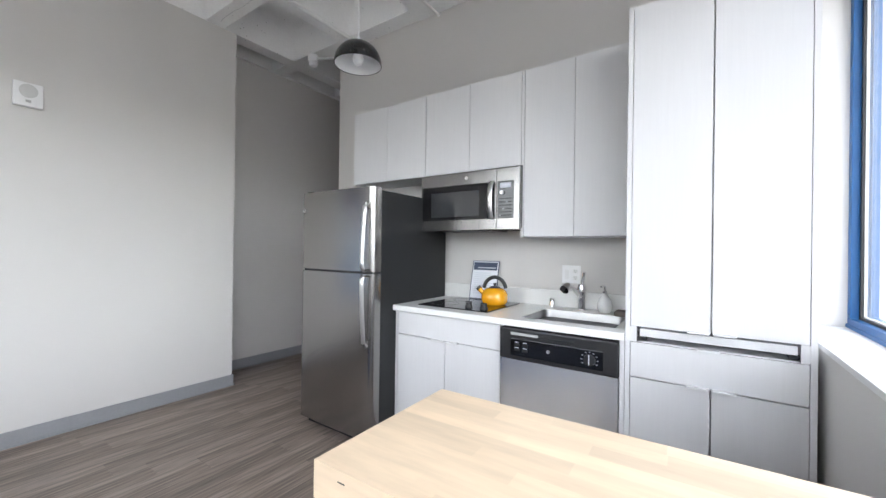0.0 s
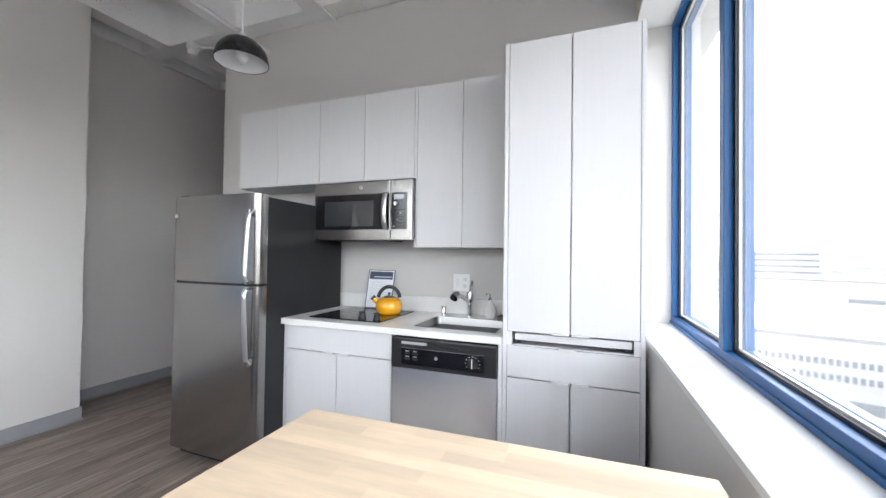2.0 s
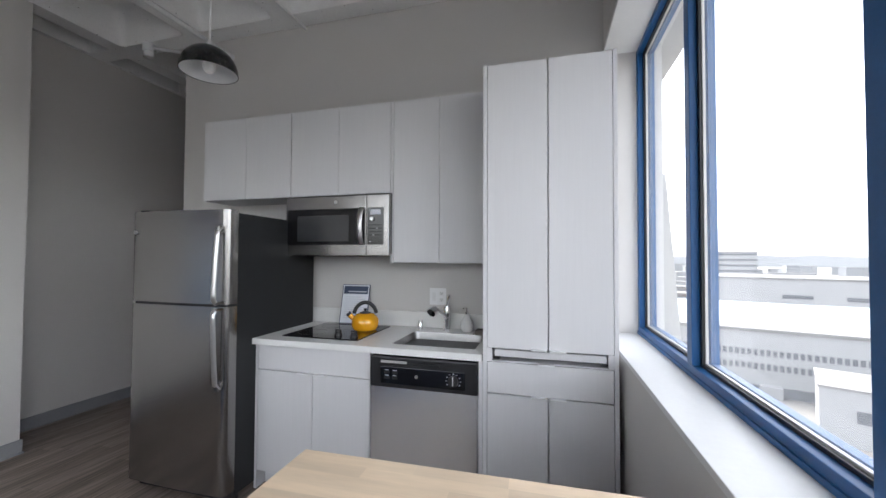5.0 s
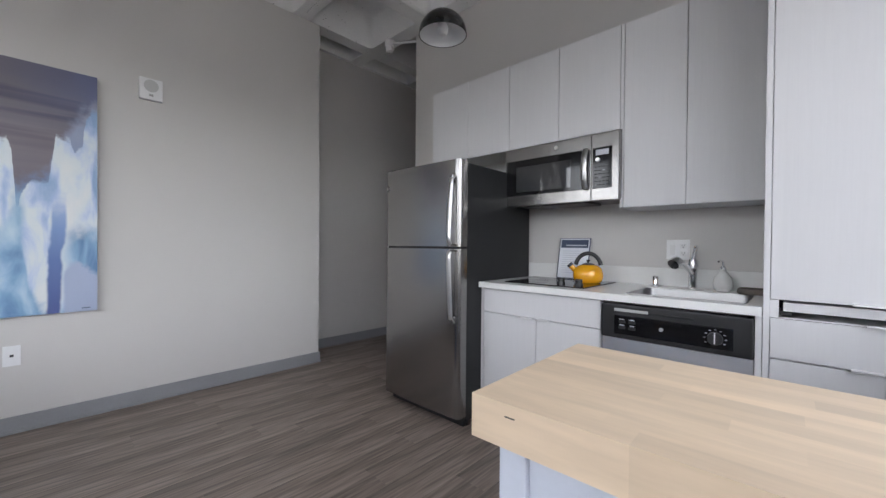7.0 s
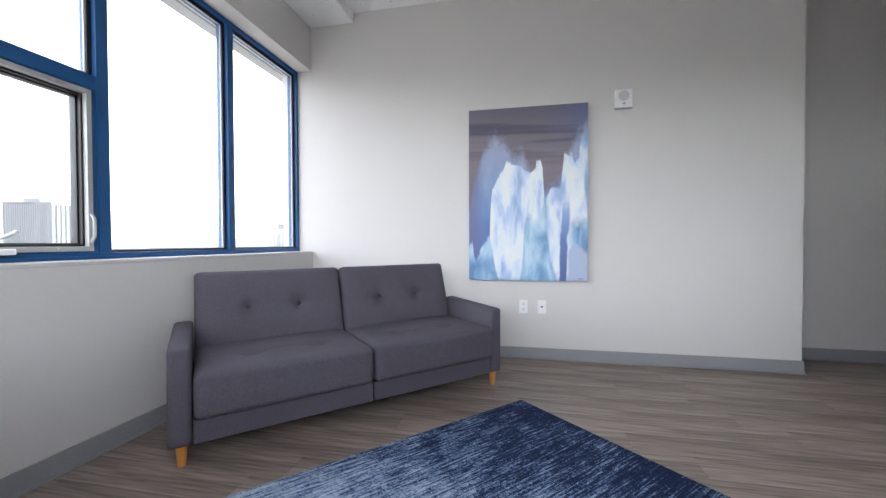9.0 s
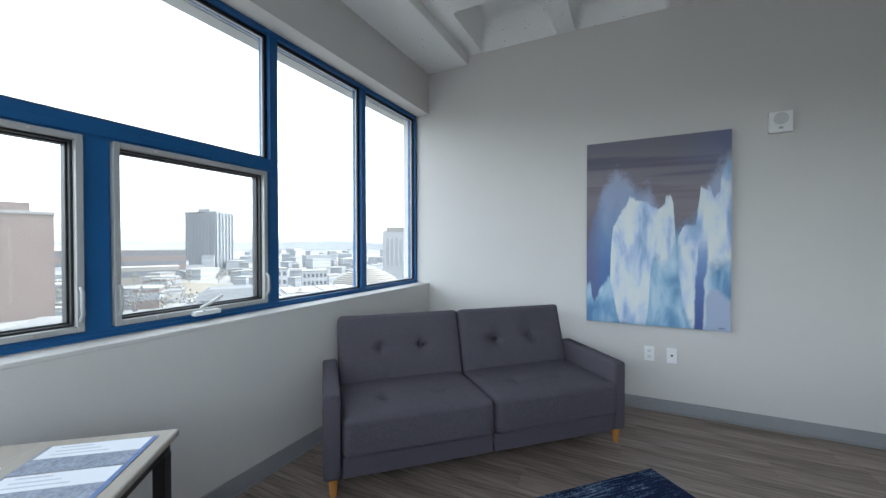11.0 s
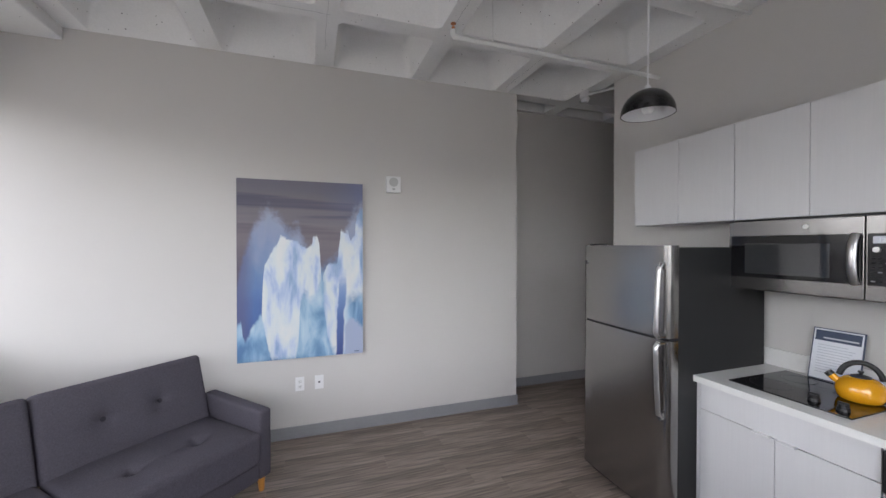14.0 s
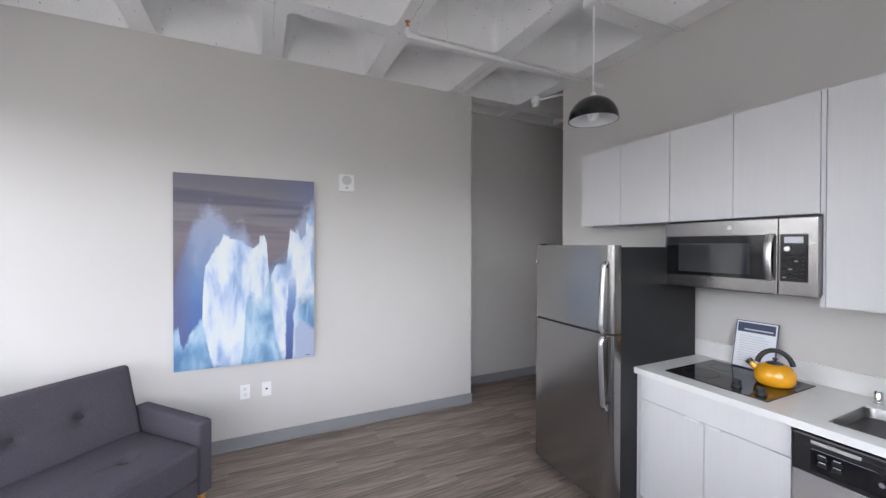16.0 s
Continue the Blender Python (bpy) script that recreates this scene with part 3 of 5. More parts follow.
def wall_plate(name, label, m, w, h, details):
    """A plate in its own axes: x across, z up, y into the wall."""
    p = thing(name, 0, 0, 0, label, "wall plate" if name != "power_outlet" else "outlet", rz=0)
    p.matrix_world = m
    part("plate", solid(-w / 2, w / 2, -0.006, 0, -h / 2, h / 2, 0.002), PLATE, p)
    for d in details:
        part(d[0], solid(d[1], d[2], -0.0085, -0.004, d[3], d[4], 0.0008), d[5], p)
    return p


def socket(cx, cz):
    out = [("socket", cx - 0.017, cx + 0.017, cz - 0.014, cz + 0.014, TRIMWHITE)]
    return out


def slots(p, cx, cz):
    for dx in (-0.006, 0.006):
        part("slot", solid(cx + dx - 0.001, cx + dx + 0.001, -0.0095, -0.008, cz - 0.001, cz + 0.008), GAP, p)
    part("ground_slot", solid(cx - 0.0025, cx + 0.0025, -0.0095, -0.008, cz - 0.009, cz - 0.005), GAP, p)


p = wall_plate("power_outlet", "white double-gang wall plate with switch and outlet", pose(2.832, 0, 1.115), 0.118, 0.116, [("switch", -0.04, -0.012, -0.03, 0.03, TRIMWHITE)] + socket(0.028, 0.022) + socket(0.028, -0.022))
slots(p, 0.028, 0.022)
slots(p, 0.028, -0.022)

# microwave
mw = thing("microwave", 2.232, -0.18, 1.40, "stainless over-the-range microwave with dark glass door", "microwave")
part("case", solid(1.853, 2.610, -0.31, -0.004, 1.408, 1.80, 0.003), BLACK, mw)
part("front", solid(1.853, 2.452, -0.354, -0.312, 1.397, 1.788, 0.004), STEEL, mw, "brushed stainless door frame")
part("window", solid(1.868, 2.440, -0.3575, -0.352, 1.468, 1.705, 0.003), BLACKGLASS, mw, "dark glass door window")
part("window_mesh", solid(1.945, 2.33, -0.3585, -0.357, 1.49, 1.66, 0.0005), DARKGLASS, mw)
part("control_frame", solid(2.455, 2.610, -0.354, -0.312, 1.397, 1.788, 0.004), STEEL, mw)
pan = part("control_panel", solid(2.463, 2.574, -0.3575, -0.352, 1.468, 1.705, 0.003), BLACKGLASS, mw, "black touch control panel")
part("handle", sweep([(2.425, -0.362, 1.472), (2.425, -0.374, 1.482), (2.425, -0.388, 1.52), (2.425, -0.394, 1.587), (2.425, -0.388, 1.655), (2.425, -0.374, 1.692), (2.425, -0.362, 1.702)], 0.0105, 14, flat=1.7), BRIGHT, mw, "bright steel bar handle", True)
part("display", solid(2.482, 2.556, -0.359, -0.3565, 1.66, 1.692), PALEINK, pan, "grey clock display")
words = bpy.data.curves.new("digits", "FONT")
words.body, words.size, words.align_x, words.extrude = "12:09", 0.024, "CENTER", 0.0003
text_mesh = bpy.data.meshes.new_from_object(bpy.data.objects.new("digits", words))
text_mesh.transform(Matrix.Translation((2.526 - HOME[pan].x, -0.3598 - HOME[pan].y, 1.668 - HOME[pan].z)) @ Matrix.Rotation(radians(90), 4, "X"))
text_mesh.materials.clear()
text_mesh.materials.append(PAPER)
part("display_digits", None, PAPER, pan, data=text_mesh)
part("dial", rod((2.497, -0.372, 1.632), (2.497, -0.355, 1.632), 0.012, 20, 0.013), BRIGHT, pan, "silver dial", True)
for i in range(4):
    for j in range(6):
        part("key", solid(2.476 + 0.023 * i, 2.49 + 0.023 * i, -0.3585, -0.357, 1.485 + 0.021 * j, 1.49 + 0.021 * j), FRIDGESIDE if (i * 5 + j) % 7 else COVE, pan)
part("badge", rod((2.232, -0.3585, 1.747), (2.232, -0.352, 1.747), 0.012, 20), BRIGHT, mw, "round maker's badge")
part("vent_lip", solid(2.0, 2.42, -0.33, -0.10, 1.392, 1.408, 0.004), BLACK, mw, "black vent underside")

# tall pantry unit
tallu = thing("pantry_cabinet", 3.575, -0.33, 0, "tall white striated pantry cabinet with pull-out tray", "cabinet")
part("side_panel", solid(3.254, 3.274, -0.634, -0.01, 0, 2.382, 0.001), CABINET, tallu)
part("side_panel", solid(3.873, 3.893, -0.634, -0.01, 0, 2.382, 0.001), CABINET, tallu)
part("body", solid(3.274, 3.873, -0.60, -0.012, 0.1, 0.862), CARCASS, tallu)
part("upper_body", solid(3.274, 3.873, -0.611, -0.012, 0.935, 2.38), CARCASS, tallu)
# Solid dark block at the back of the tray opening gives its inner shade.
part("tray_cavity", solid(3.274, 3.873, -0.30, -0.012, 0.862, 0.935), GAP, tallu)
part("toe_kick", solid(3.274, 3.873, -0.56, -0.545, 0, 0.1), CARCASS, tallu)
part("stile", solid(3.274, 3.30, -0.632, -0.60, 0.862, 0.931), CABINET, tallu)
part("stile", solid(3.847, 3.873, -0.632, -0.60, 0.862, 0.931), CABINET, tallu)
tray = part("tray", solid(3.312, 3.84, -0.622, -0.12, 0.888, 0.922, 0.002), CABINET, tallu, "white pull-out tray front")
for x in (3.303, 3.815):
    part("slide", solid(x, x + 0.034, -0.618, -0.2, 0.872, 0.886, 0.002), BLACK, tray, "black drawer slide")
door(tallu, 3.275, 3.5735, -0.634, 0.931, 2.38)
door(tallu, 3.5765, 3.872, -0.634, 0.931, 2.38)
door(tallu, 3.275, 3.872, -0.634, 0.706, 0.861, name="drawer_front")
door(tallu, 3.275, 3.5735, -0.634, 0.104, 0.702)
door(tallu, 3.5765, 3.872, -0.634, 0.104, 0.702)
for x, z in ((3.53, 0.931), (3.62, 0.931), (3.565, 0.862), (3.53, 0.7025), (3.62, 0.7025)):
    tab_pull(tallu, x, -0.634, z)

# refrigerator
fr = thing("refrigerator", 1.525, -0.43, 0, "stainless top-freezer refrigerator with charcoal sides", "refrigerator")
part("cabinet", solid(1.18, 1.868, -0.782, -0.05, 0.04, 1.638, 0.006), FRIDGESIDE, fr, "charcoal grey enamel body")


def fridge_door(z0, z1, name):
    bm = bmesh.new()
    prof = [(1.172, -0.79), (1.172, -0.845), (1.18, -0.858), (1.2, -0.865)]
    prof += [(1.2 + (1.838 - 1.2) * k / 8, -0.865 - 0.006 * math.sin(math.pi * k / 8)) for k in range(1, 8)]
    prof += [(1.838, -0.865), (1.858, -0.862), (1.87, -0.852), (1.875, -0.84), (1.875, -0.79)]
    lo, hi = [bm.verts.new((x, y, z0)) for x, y in prof], [bm.verts.new((x, y, z1)) for x, y in prof]
    n = len(prof)
    for i in range(n):
        bm.faces.new((lo[i], lo[(i + 1) % n], hi[(i + 1) % n], hi[i]))
    bm.faces.new(lo[::-1])
    bm.faces.new(hi)
    return part(name, bm, STEEL, fr, "brushed stainless door", True)


def fridge_handle(parent, z0, z1, bow):
    """A flat bar standing off the door; bow: which end leans in towards it."""
    pts = []
    for k in range(17):
        t = k / 16
        s = t if bow > 0.5 else 1 - t
        out = 0.056 - 0.024 * s ** 1.6 - (0.02 if k in (0, 16) else 0.0)
        pts.append((1.842, -0.866 - out, z0 + (z1 - z0) * t))
    part("handle", sweep(pts, 0.0105, 14, flat=1.45), BRIGHT, parent, "bowed bright steel handle", True)


fd = fridge_door(1.122, 1.650, "freezer_door")
fd2 = fridge_door(0.078, 1.108, "fresh_food_door")
part("gasket", solid(1.185, 1.866, -0.792, -0.78, 0.1, 1.63), GASKET, fr)
part("door_gap", solid(1.19, 1.866, -0.85, -0.785, 1.106, 1.124), GASKET, fr)
fridge_handle(fd, 1.128, 1.55, 0.6)
part("handle_post", solid(1.826, 1.858, -0.915, -0.862, 1.126, 1.140, 0.004), STEEL, fd)
part("handle_post", solid(1.822, 1.855, -0.905, -0.862, 1.515, 1.555, 0.006), STEEL, fd)
fridge_handle(fd2, 0.665, 1.102, 0.4)
part("handle_post", solid(1.826, 1.858, -0.915, -0.862, 1.090, 1.103, 0.004), STEEL, fd2)
part("handle_post", solid(1.822, 1.855, -0.905, -0.862, 0.655, 0.70, 0.006), STEEL, fd2)
part("badge", rod((1.205, -0.872, 1.528), (1.205, -0.862, 1.528), 0.012, 20), BRIGHT, fd, "round maker's badge")
part("hinge_cover", solid(1.20, 1.27, -0.84, -0.74, 1.65, 1.662, 0.003), BLACK, fr)
part("grille", solid(1.19, 1.865, -0.80, -0.77, 0.015, 0.088, 0.003), BLACK, fr, "black base grille")
for x in (1.22, 1.83):
    part("foot", rod((x, -0.74, 0), (x, -0.74, 0.045), 0.02, 12), BLACK, fr)

# island cart
IX0, IX1, IY0, IY1, IZ = 2.998, 3.868, -2.122, -1.727, 0.909
cart = thing("kitchen_cart", 3.43, -1.93, 0, "pale painted kitchen cart with butcher block top", "kitchen cart")
block = part("block_top", solid(IX0 + 0.004, IX1 - 0.004, IY0 + 0.004, IY1 - 0.004, IZ - 0.062, IZ - 0.004), BUTCHER, cart, "laminated maple butcher block")
rows = 10
dy = (IY1 - IY0) / rows
rnd = random.Random(4)
for r in range(rows):
    x = IX0
    while x < IX1 - 0.001:
        ln = rnd.uniform(0.16, 0.42)
        e = x + ln if IX1 - (x + ln) > 0.1 else IX1
        part("stave", solid(x, e, IY0 + r * dy, IY0 + (r + 1) * dy, IZ - 0.064, IZ), BUTCHER, block)
        x = e
part("knot", solid(IX0 + 0.058, IX0 + 0.074, IY0 - 0.0004, IY0 + 0.001, IZ - 0.0195, IZ - 0.0175), GAP, block, "small dark knot")
for x, y in ((IX0 + 0.03, IY0 + 0.03), (IX1 - 0.075, IY0 + 0.03), (IX0 + 0.03, IY1 - 0.075), (IX1 - 0.075, IY1 - 0.075)):
    part("leg", solid(x, x + 0.045, y, y + 0.045, 0, IZ - 0.064, 0.003), CART, cart)
part("back_panel", solid(IX0 + 0.075, IX1 - 0.075, IY0 + 0.04, IY0 + 0.056, 0.12, IZ - 0.064, 0.002), CART, cart)
part("side_panel", solid(IX0 + 0.042, IX0 + 0.058, IY0 + 0.075, IY1 - 0.075, 0.12, IZ - 0.064, 0.002), CART, cart)
part("side_panel", solid(IX1 - 0.058, IX1 - 0.042, IY0 + 0.075, IY1 - 0.075, 0.12, IZ - 0.064, 0.002), CART, cart)
part("door", solid(IX0 + 0.077, IX1 - 0.077, IY1 - 0.06, IY1 - 0.042, 0.12, IZ - 0.07, 0.002), CART, cart)
part("bottom_shelf", solid(IX0 + 0.045, IX1 - 0.045, IY0 + 0.057, IY1 - 0.061, 0.12, 0.14), CART, cart)
cart.matrix_world = pose(3.43, -1.93, 0, 0, 0, 1.3)
# ---- living side ----
sofa = thing("sofa", 1.341, -3.717, 0, "dark grey tufted fabric futon sofa on oak legs", "sofa", rz=134)


def pad(x0, x1, y0, y1, z0, z1, r, puff, spots, axis, depth=0.03):
    """A soft rounded block, fuller in the middle of its face (axis 2: the top; 1: the front) and pulled in at the buttons."""
    lo, hi = Vector((x0, y0, z0)), Vector((x1, y1, z1))
    bm = bmesh.new()
    bmesh.ops.create_cube(bm, size=1.0)
    bmesh.ops.subdivide_edges(bm, edges=bm.edges[:], cuts=44, use_grid_fill=True)
    a, b = (0, 1) if axis == 2 else (0, 2)
    sign = 1 if axis == 2 else -1
    for v in bm.verts:
        u = [0.5 + 0.5 * math.copysign(abs(2 * c) ** 0.88, c) for c in v.co]
        p = Vector([lo[i] + (hi[i] - lo[i]) * u[i] for i in range(3)])
        q = Vector([min(max(p[i], lo[i] + r), hi[i] - r) for i in range(3)])
        d = p - q
        v.co = q + d.normalized() * r if d.length > 1e-6 else p
        face = u[axis] if axis == 2 else 1 - u[axis]
        if face > 0.6:
            s, t = 2 * u[a] - 1, 2 * u[b] - 1
            swell = puff * (1 - s ** 4) * (1 - t ** 4) + 0.004 * noise.noise(v.co * 7) + 0.002 * noise.noise(v.co * 19)
            for c in spots:
                g = math.hypot(v.co[a] - c[0], v.co[b] - c[1])
                swell -= depth * math.exp(-(g / 0.036) ** 2) + 0.4 * depth * math.exp(-(g / 0.09) ** 2)
                swell -= 0.14 * depth * math.exp(-((v.co[b] - c[1]) / 0.007) ** 2) * math.exp(-((v.co[a] - c[0]) / 0.24) ** 2)
            v.co[axis] += sign * swell
    return bm


lean = Matrix.Translation((0, 0.50, 0.40)) @ Matrix.Rotation(radians(-17), 4, "X")
for s in (-1, 1):
    x0, x1 = (-0.877, -0.004) if s < 0 else (0.004, 0.877)
    mid = (x0 + x1) / 2
    spots = [(mid - 0.17, 0.22), (mid + 0.17, 0.22)]
    seat = part("seat_cushion", pad(x0, x1, -0.035, 0.56, 0.212, 0.428, 0.035, 0.014, spots, 2, 0.038), FABRIC, sofa, "dark grey tufted seat", True)
    for p in spots:
        part("button", lathe([(0, -0.006), (0.013, -0.004), (0.014, 0.0), (0.008, 0.004), (0, 0.005)], p[0], p[1], 0.401, 12), TUFT, seat, "", True)
    spots = [(mid - 0.15, 0.24), (mid + 0.15, 0.24)]
    bm = pad(x0, x1, 0.0, 0.125, 0.0, 0.475, 0.03, 0.014, spots, 1, 0.034)
    bmesh.ops.transform(bm, matrix=lean, verts=bm.verts)
    back = part("back_cushion", bm, FABRIC, sofa, "dark grey tufted backrest", True)
    for p in spots:
        bm = lathe([(0, -0.006), (0.014, -0.004), (0.015, 0.0), (0.008, 0.005), (0, 0.006)], 0, 0, 0, 12)
        bmesh.ops.transform(bm, matrix=lean @ Matrix.Translation((p[0], 0.026, p[1])) @ Matrix.Rotation(radians(90), 4, "X"), verts=bm.verts)
        part("button", bm, TUFT, back, "", True)
    part("base_rail", solid(x0, x1, 0.0, 0.55, 0.10, 0.21, 0.008), FABRIC, sofa)
    a0, a1 = (-0.977, -0.882) if s < 0 else (0.882, 0.977)
    bm = solid(a0, a1, -0.0, 0.62, 0.095, 0.55, 0.025, 3)
    for v in bm.verts:
        if v.co.z > 0.4 and v.co.y > 0.3:
            v.co.z += 0.02
    part("arm", bm, FABRIC, sofa, "padded fabric arm", True)
    for y in (0.04, 0.56):
        xl = s * 0.925
        part("leg", rod((xl, y, 0), (xl, y, 0.1), 0.017, 14, 0.026), OAK, sofa, "orange oak tapered leg", True)
part("centre_foot", rod((0, 0.25, 0), (0, 0.25, 0.105), 0.02, 12), BLACK, sofa)


def rug_material():
    """Navy pile worn to pale blue: streaks along the length, scribbled ornament, darker towards one end."""
    m = mat("distressed_blue_rug", (0.05, 0.09, 0.20), 0.95, vary=0.3, fine=300, bump=0.004, spec=0.1)
    n, k = m.node_tree.nodes, m.node_tree.links
    tc, mp, sep = n.new("ShaderNodeTexCoord"), n.new("ShaderNodeMapping"), n.new("ShaderNodeSeparateXYZ")
    mp.inputs["Scale"].default_value = (2.6, 52, 1)
    k.new(tc.outputs["Object"], mp.inputs[0])
    k.new(tc.outputs["Object"], sep.inputs[0])

    def tex(src, scale, detail, rough, twist=0.0):
        t = n.new("ShaderNodeTexNoise")
        t.inputs["Scale"].default_value, t.inputs["Detail"].default_value, t.inputs["Roughness"].default_value, t.inputs["Distortion"].default_value = scale, detail, rough, twist
        k.new(src, t.inputs[0])
        return t.outputs[0]

    def madd(a, b, c):
        x = n.new("ShaderNodeMath")
        x.operation = "MULTIPLY_ADD"
        k.new(a, x.inputs[0])
        x.inputs[1].default_value = b
        if isinstance(c, float):
            x.inputs[2].default_value = c
        else:
            k.new(c, x.inputs[2])
        return x.outputs[0]

    v = madd(sep.outputs[0], 0.13, 0.02)
    v = madd(tex(mp.outputs[0], 2.0, 7, 0.72), 1.05, v)
    v = madd(tex(tc.outputs["Object"], 42, 4, 0.6, 2.5), 0.55, v)
    v = madd(tex(tc.outputs["Object"], 3.0, 4, 0.6), 0.35, v)
    r = n.new("ShaderNodeValToRGB")
    e = r.color_ramp.elements
    e[0].position, e[0].color = 0.0, (0.013, 0.021, 0.055, 1)
    e[1].position, e[1].color = 1.0, (0.40, 0.47, 0.58, 1)
    h = n.new("ShaderNodeMath")
    h.operation = "MULTIPLY"
    h.inputs[1].default_value = 0.85
    k.new(v, h.inputs[0])
    for p, c in ((0.78, (0.013, 0.021, 0.055)), (0.84, (0.06, 0.10, 0.19)), (0.90, (0.20, 0.27, 0.39)), (0.98, (0.36, 0.43, 0.54))):
        x = e.new(p)
        x.color = (*c, 1)
    k.new(h.outputs[0], r.inputs[0])
    k.new(r.outputs[0], n["Principled BSDF"].inputs["Base Color"])
    return m


rug = thing("area_rug", 1.985, -3.08, 0, "distressed dark blue woven rug on the floor", "rug", rz=-44.5)
bm = solid(-0.89, 0.89, -0.59, 0.59, 0.001, 0.011, 0.004)
part("carpet", bm, rug_material(), rug)


def art_material():
    """Layered brushwork: dusky bands above, pale torn shapes over blue below."""
    m = bpy.data.materials.new("abstract_canvas")
    m.use_nodes = True
    n, k = m.node_tree.nodes, m.node_tree.links
    tc, sep = n.new("ShaderNodeTexCoord"), n.new("ShaderNodeSeparateXYZ")
    k.new(tc.outputs["Generated"], sep.inputs[0])

    def tex(scale, sx, sz, detail=6, off=0.0):
        mp, t = n.new("ShaderNodeMapping"), n.new("ShaderNodeTexNoise")
        mp.inputs["Scale"].default_value = (1, sx, sz)
        mp.inputs["Location"].default_value = (off, off, off)
        k.new(tc.outputs["Generated"], mp.inputs[0])
        k.new(mp.outputs[0], t.inputs[0])
        t.inputs["Scale"].default_value, t.inputs["Detail"].default_value = scale, detail
        t.inputs["Distortion"].default_value = 0.35
        return t.outputs[0]

    def op(kind, a, b, c=None):
        x = n.new("ShaderNodeMath")
        x.operation = kind
        for i, v in enumerate((a, b, c)):
            if v is None:
                continue
            if isinstance(v, (int, float)):
                x.inputs[i].default_value = v
            else:
                k.new(v, x.inputs[i])
        return x.outputs[0]

    def ramp(v, stops):
        r = n.new("ShaderNodeValToRGB")
        e = r.color_ramp.elements
        while len(e) < len(stops):
            e.new(0.5)
        for s, (p, c) in zip(e, stops):
            s.position, s.color = p, (*c, 1)
        k.new(v, r.inputs[0])
        return r.outputs[0]

    def mix(f, a, b):
        x = n.new("ShaderNodeMix")
        x.data_type = "RGBA"
        k.new(f, x.inputs[0])
        k.new(a, x.inputs[6])
        k.new(b, x.inputs[7])
        return x.outputs[2]

    y, z = sep.outputs[1], sep.outputs[2]

    def curve(points):
        """A torn outline: height over the width."""
        c = n.new("ShaderNodeFloatCurve")
        cv = c.mapping.curves[0]
        while len(cv.points) < len(points):
            cv.points.new(0.5, 0.5)
        for p, (u, v) in zip(cv.points, points):
            p.location, p.handle_type = (u, v), "VECTOR"
        c.mapping.update()
        k.new(y, c.inputs[1])
        return c.outputs[0]

    fray = op("ADD", op("MULTIPLY_ADD", tex(9, 1, 1.5, 8), 0.08, -0.04), op("MULTIPLY_ADD", tex(24, 1, 1.5, 6, 2.2), 0.06, -0.03))
    sway = op("MULTIPLY_ADD", tex(6, 0.4, 1, 5, 5.5), 0.07, -0.035)

    def over(line, soft, rough=1.0):
        d = op("SUBTRACT", op("ADD", line, op("MULTIPLY", fray, rough)), z)
        r = n.new("ShaderNodeMapRange")
        r.interpolation_type = "SMOOTHSTEP"
        r.inputs[1].default_value, r.inputs[2].default_value = -soft, soft
        k.new(d, r.inputs[0])
        return r.outputs[0]

    def near(centre, half, soft):
        """A leaning upright stroke round a centre that may move with the height."""
        d = op("ABSOLUTE", op("ADD", op("SUBTRACT", y, centre), sway), 0)
        r = n.new("ShaderNodeMapRange")
        r.interpolation_type = "SMOOTHSTEP"
        r.inputs[1].default_value, r.inputs[2].default_value, r.inputs[3].default_value, r.inputs[4].default_value = half - soft, half + soft, 1.0, 0.0
        k.new(d, r.inputs[0])
        return r.outputs[0]

    def plain(c):
        x = n.new("ShaderNodeRGB")
        x.outputs[0].default_value = (*c, 1)
        return x.outputs[0]

    bands = op("ADD", op("ADD", z, op("MULTIPLY", y, 0.05)), op("MULTIPLY_ADD", tex(3, 0.3, 11, 4), 0.20, -0.10))
    top = ramp(bands, [(0.50, (0.11, 0.09, 0.125)), (0.68, (0.16, 0.132, 0.155)), (0.745, (0.12, 0.10, 0.125)), (0.78, (0.175, 0.147, 0.172)), (0.83, (0.15, 0.13, 0.16)), (0.865, (0.07, 0.068, 0.105)), (0.90, (0.085, 0.08, 0.12)), (0.93, (0.155, 0.137, 0.165)), (1.0, (0.14, 0.13, 0.17))])
    top = mix(op("MULTIPLY", ramp(op("ADD", y, op("MULTIPLY_ADD", tex(3, 1, 2, 4, 9.0), 0.3, -0.15)), [(0.62, (0, 0, 0)), (1.0, (0.75, 0.75, 0.75))]), ramp(z, [(0.72, (0, 0, 0)), (0.92, (1, 1, 1))])), top, plain((0.11, 0.135, 0.27)))
    cloud = ramp(op("ADD", z, op("MULTIPLY_ADD", tex(4.0, 1.5, 1.2, 4, 3.1), 0.42, -0.21)), [(0.15, (0.055, 0.12, 0.33)), (0.36, (0.085, 0.18, 0.40)), (0.50, (0.13, 0.23, 0.43)), (0.66, (0.23, 0.29, 0.45)), (0.85, (0.31, 0.34, 0.45))])
    edge = ramp(op("ADD", y, op("MULTIPLY_ADD", tex(4, 1, 0.6, 5, 4.4), 0.14, -0.07)), [(0.0, (0.9, 0.9, 0.9)), (0.05, (0.7, 0.7, 0.7)), (0.13, (0, 0, 0))])
    cloud = mix(edge, cloud, plain((0.10, 0.105, 0.21)))
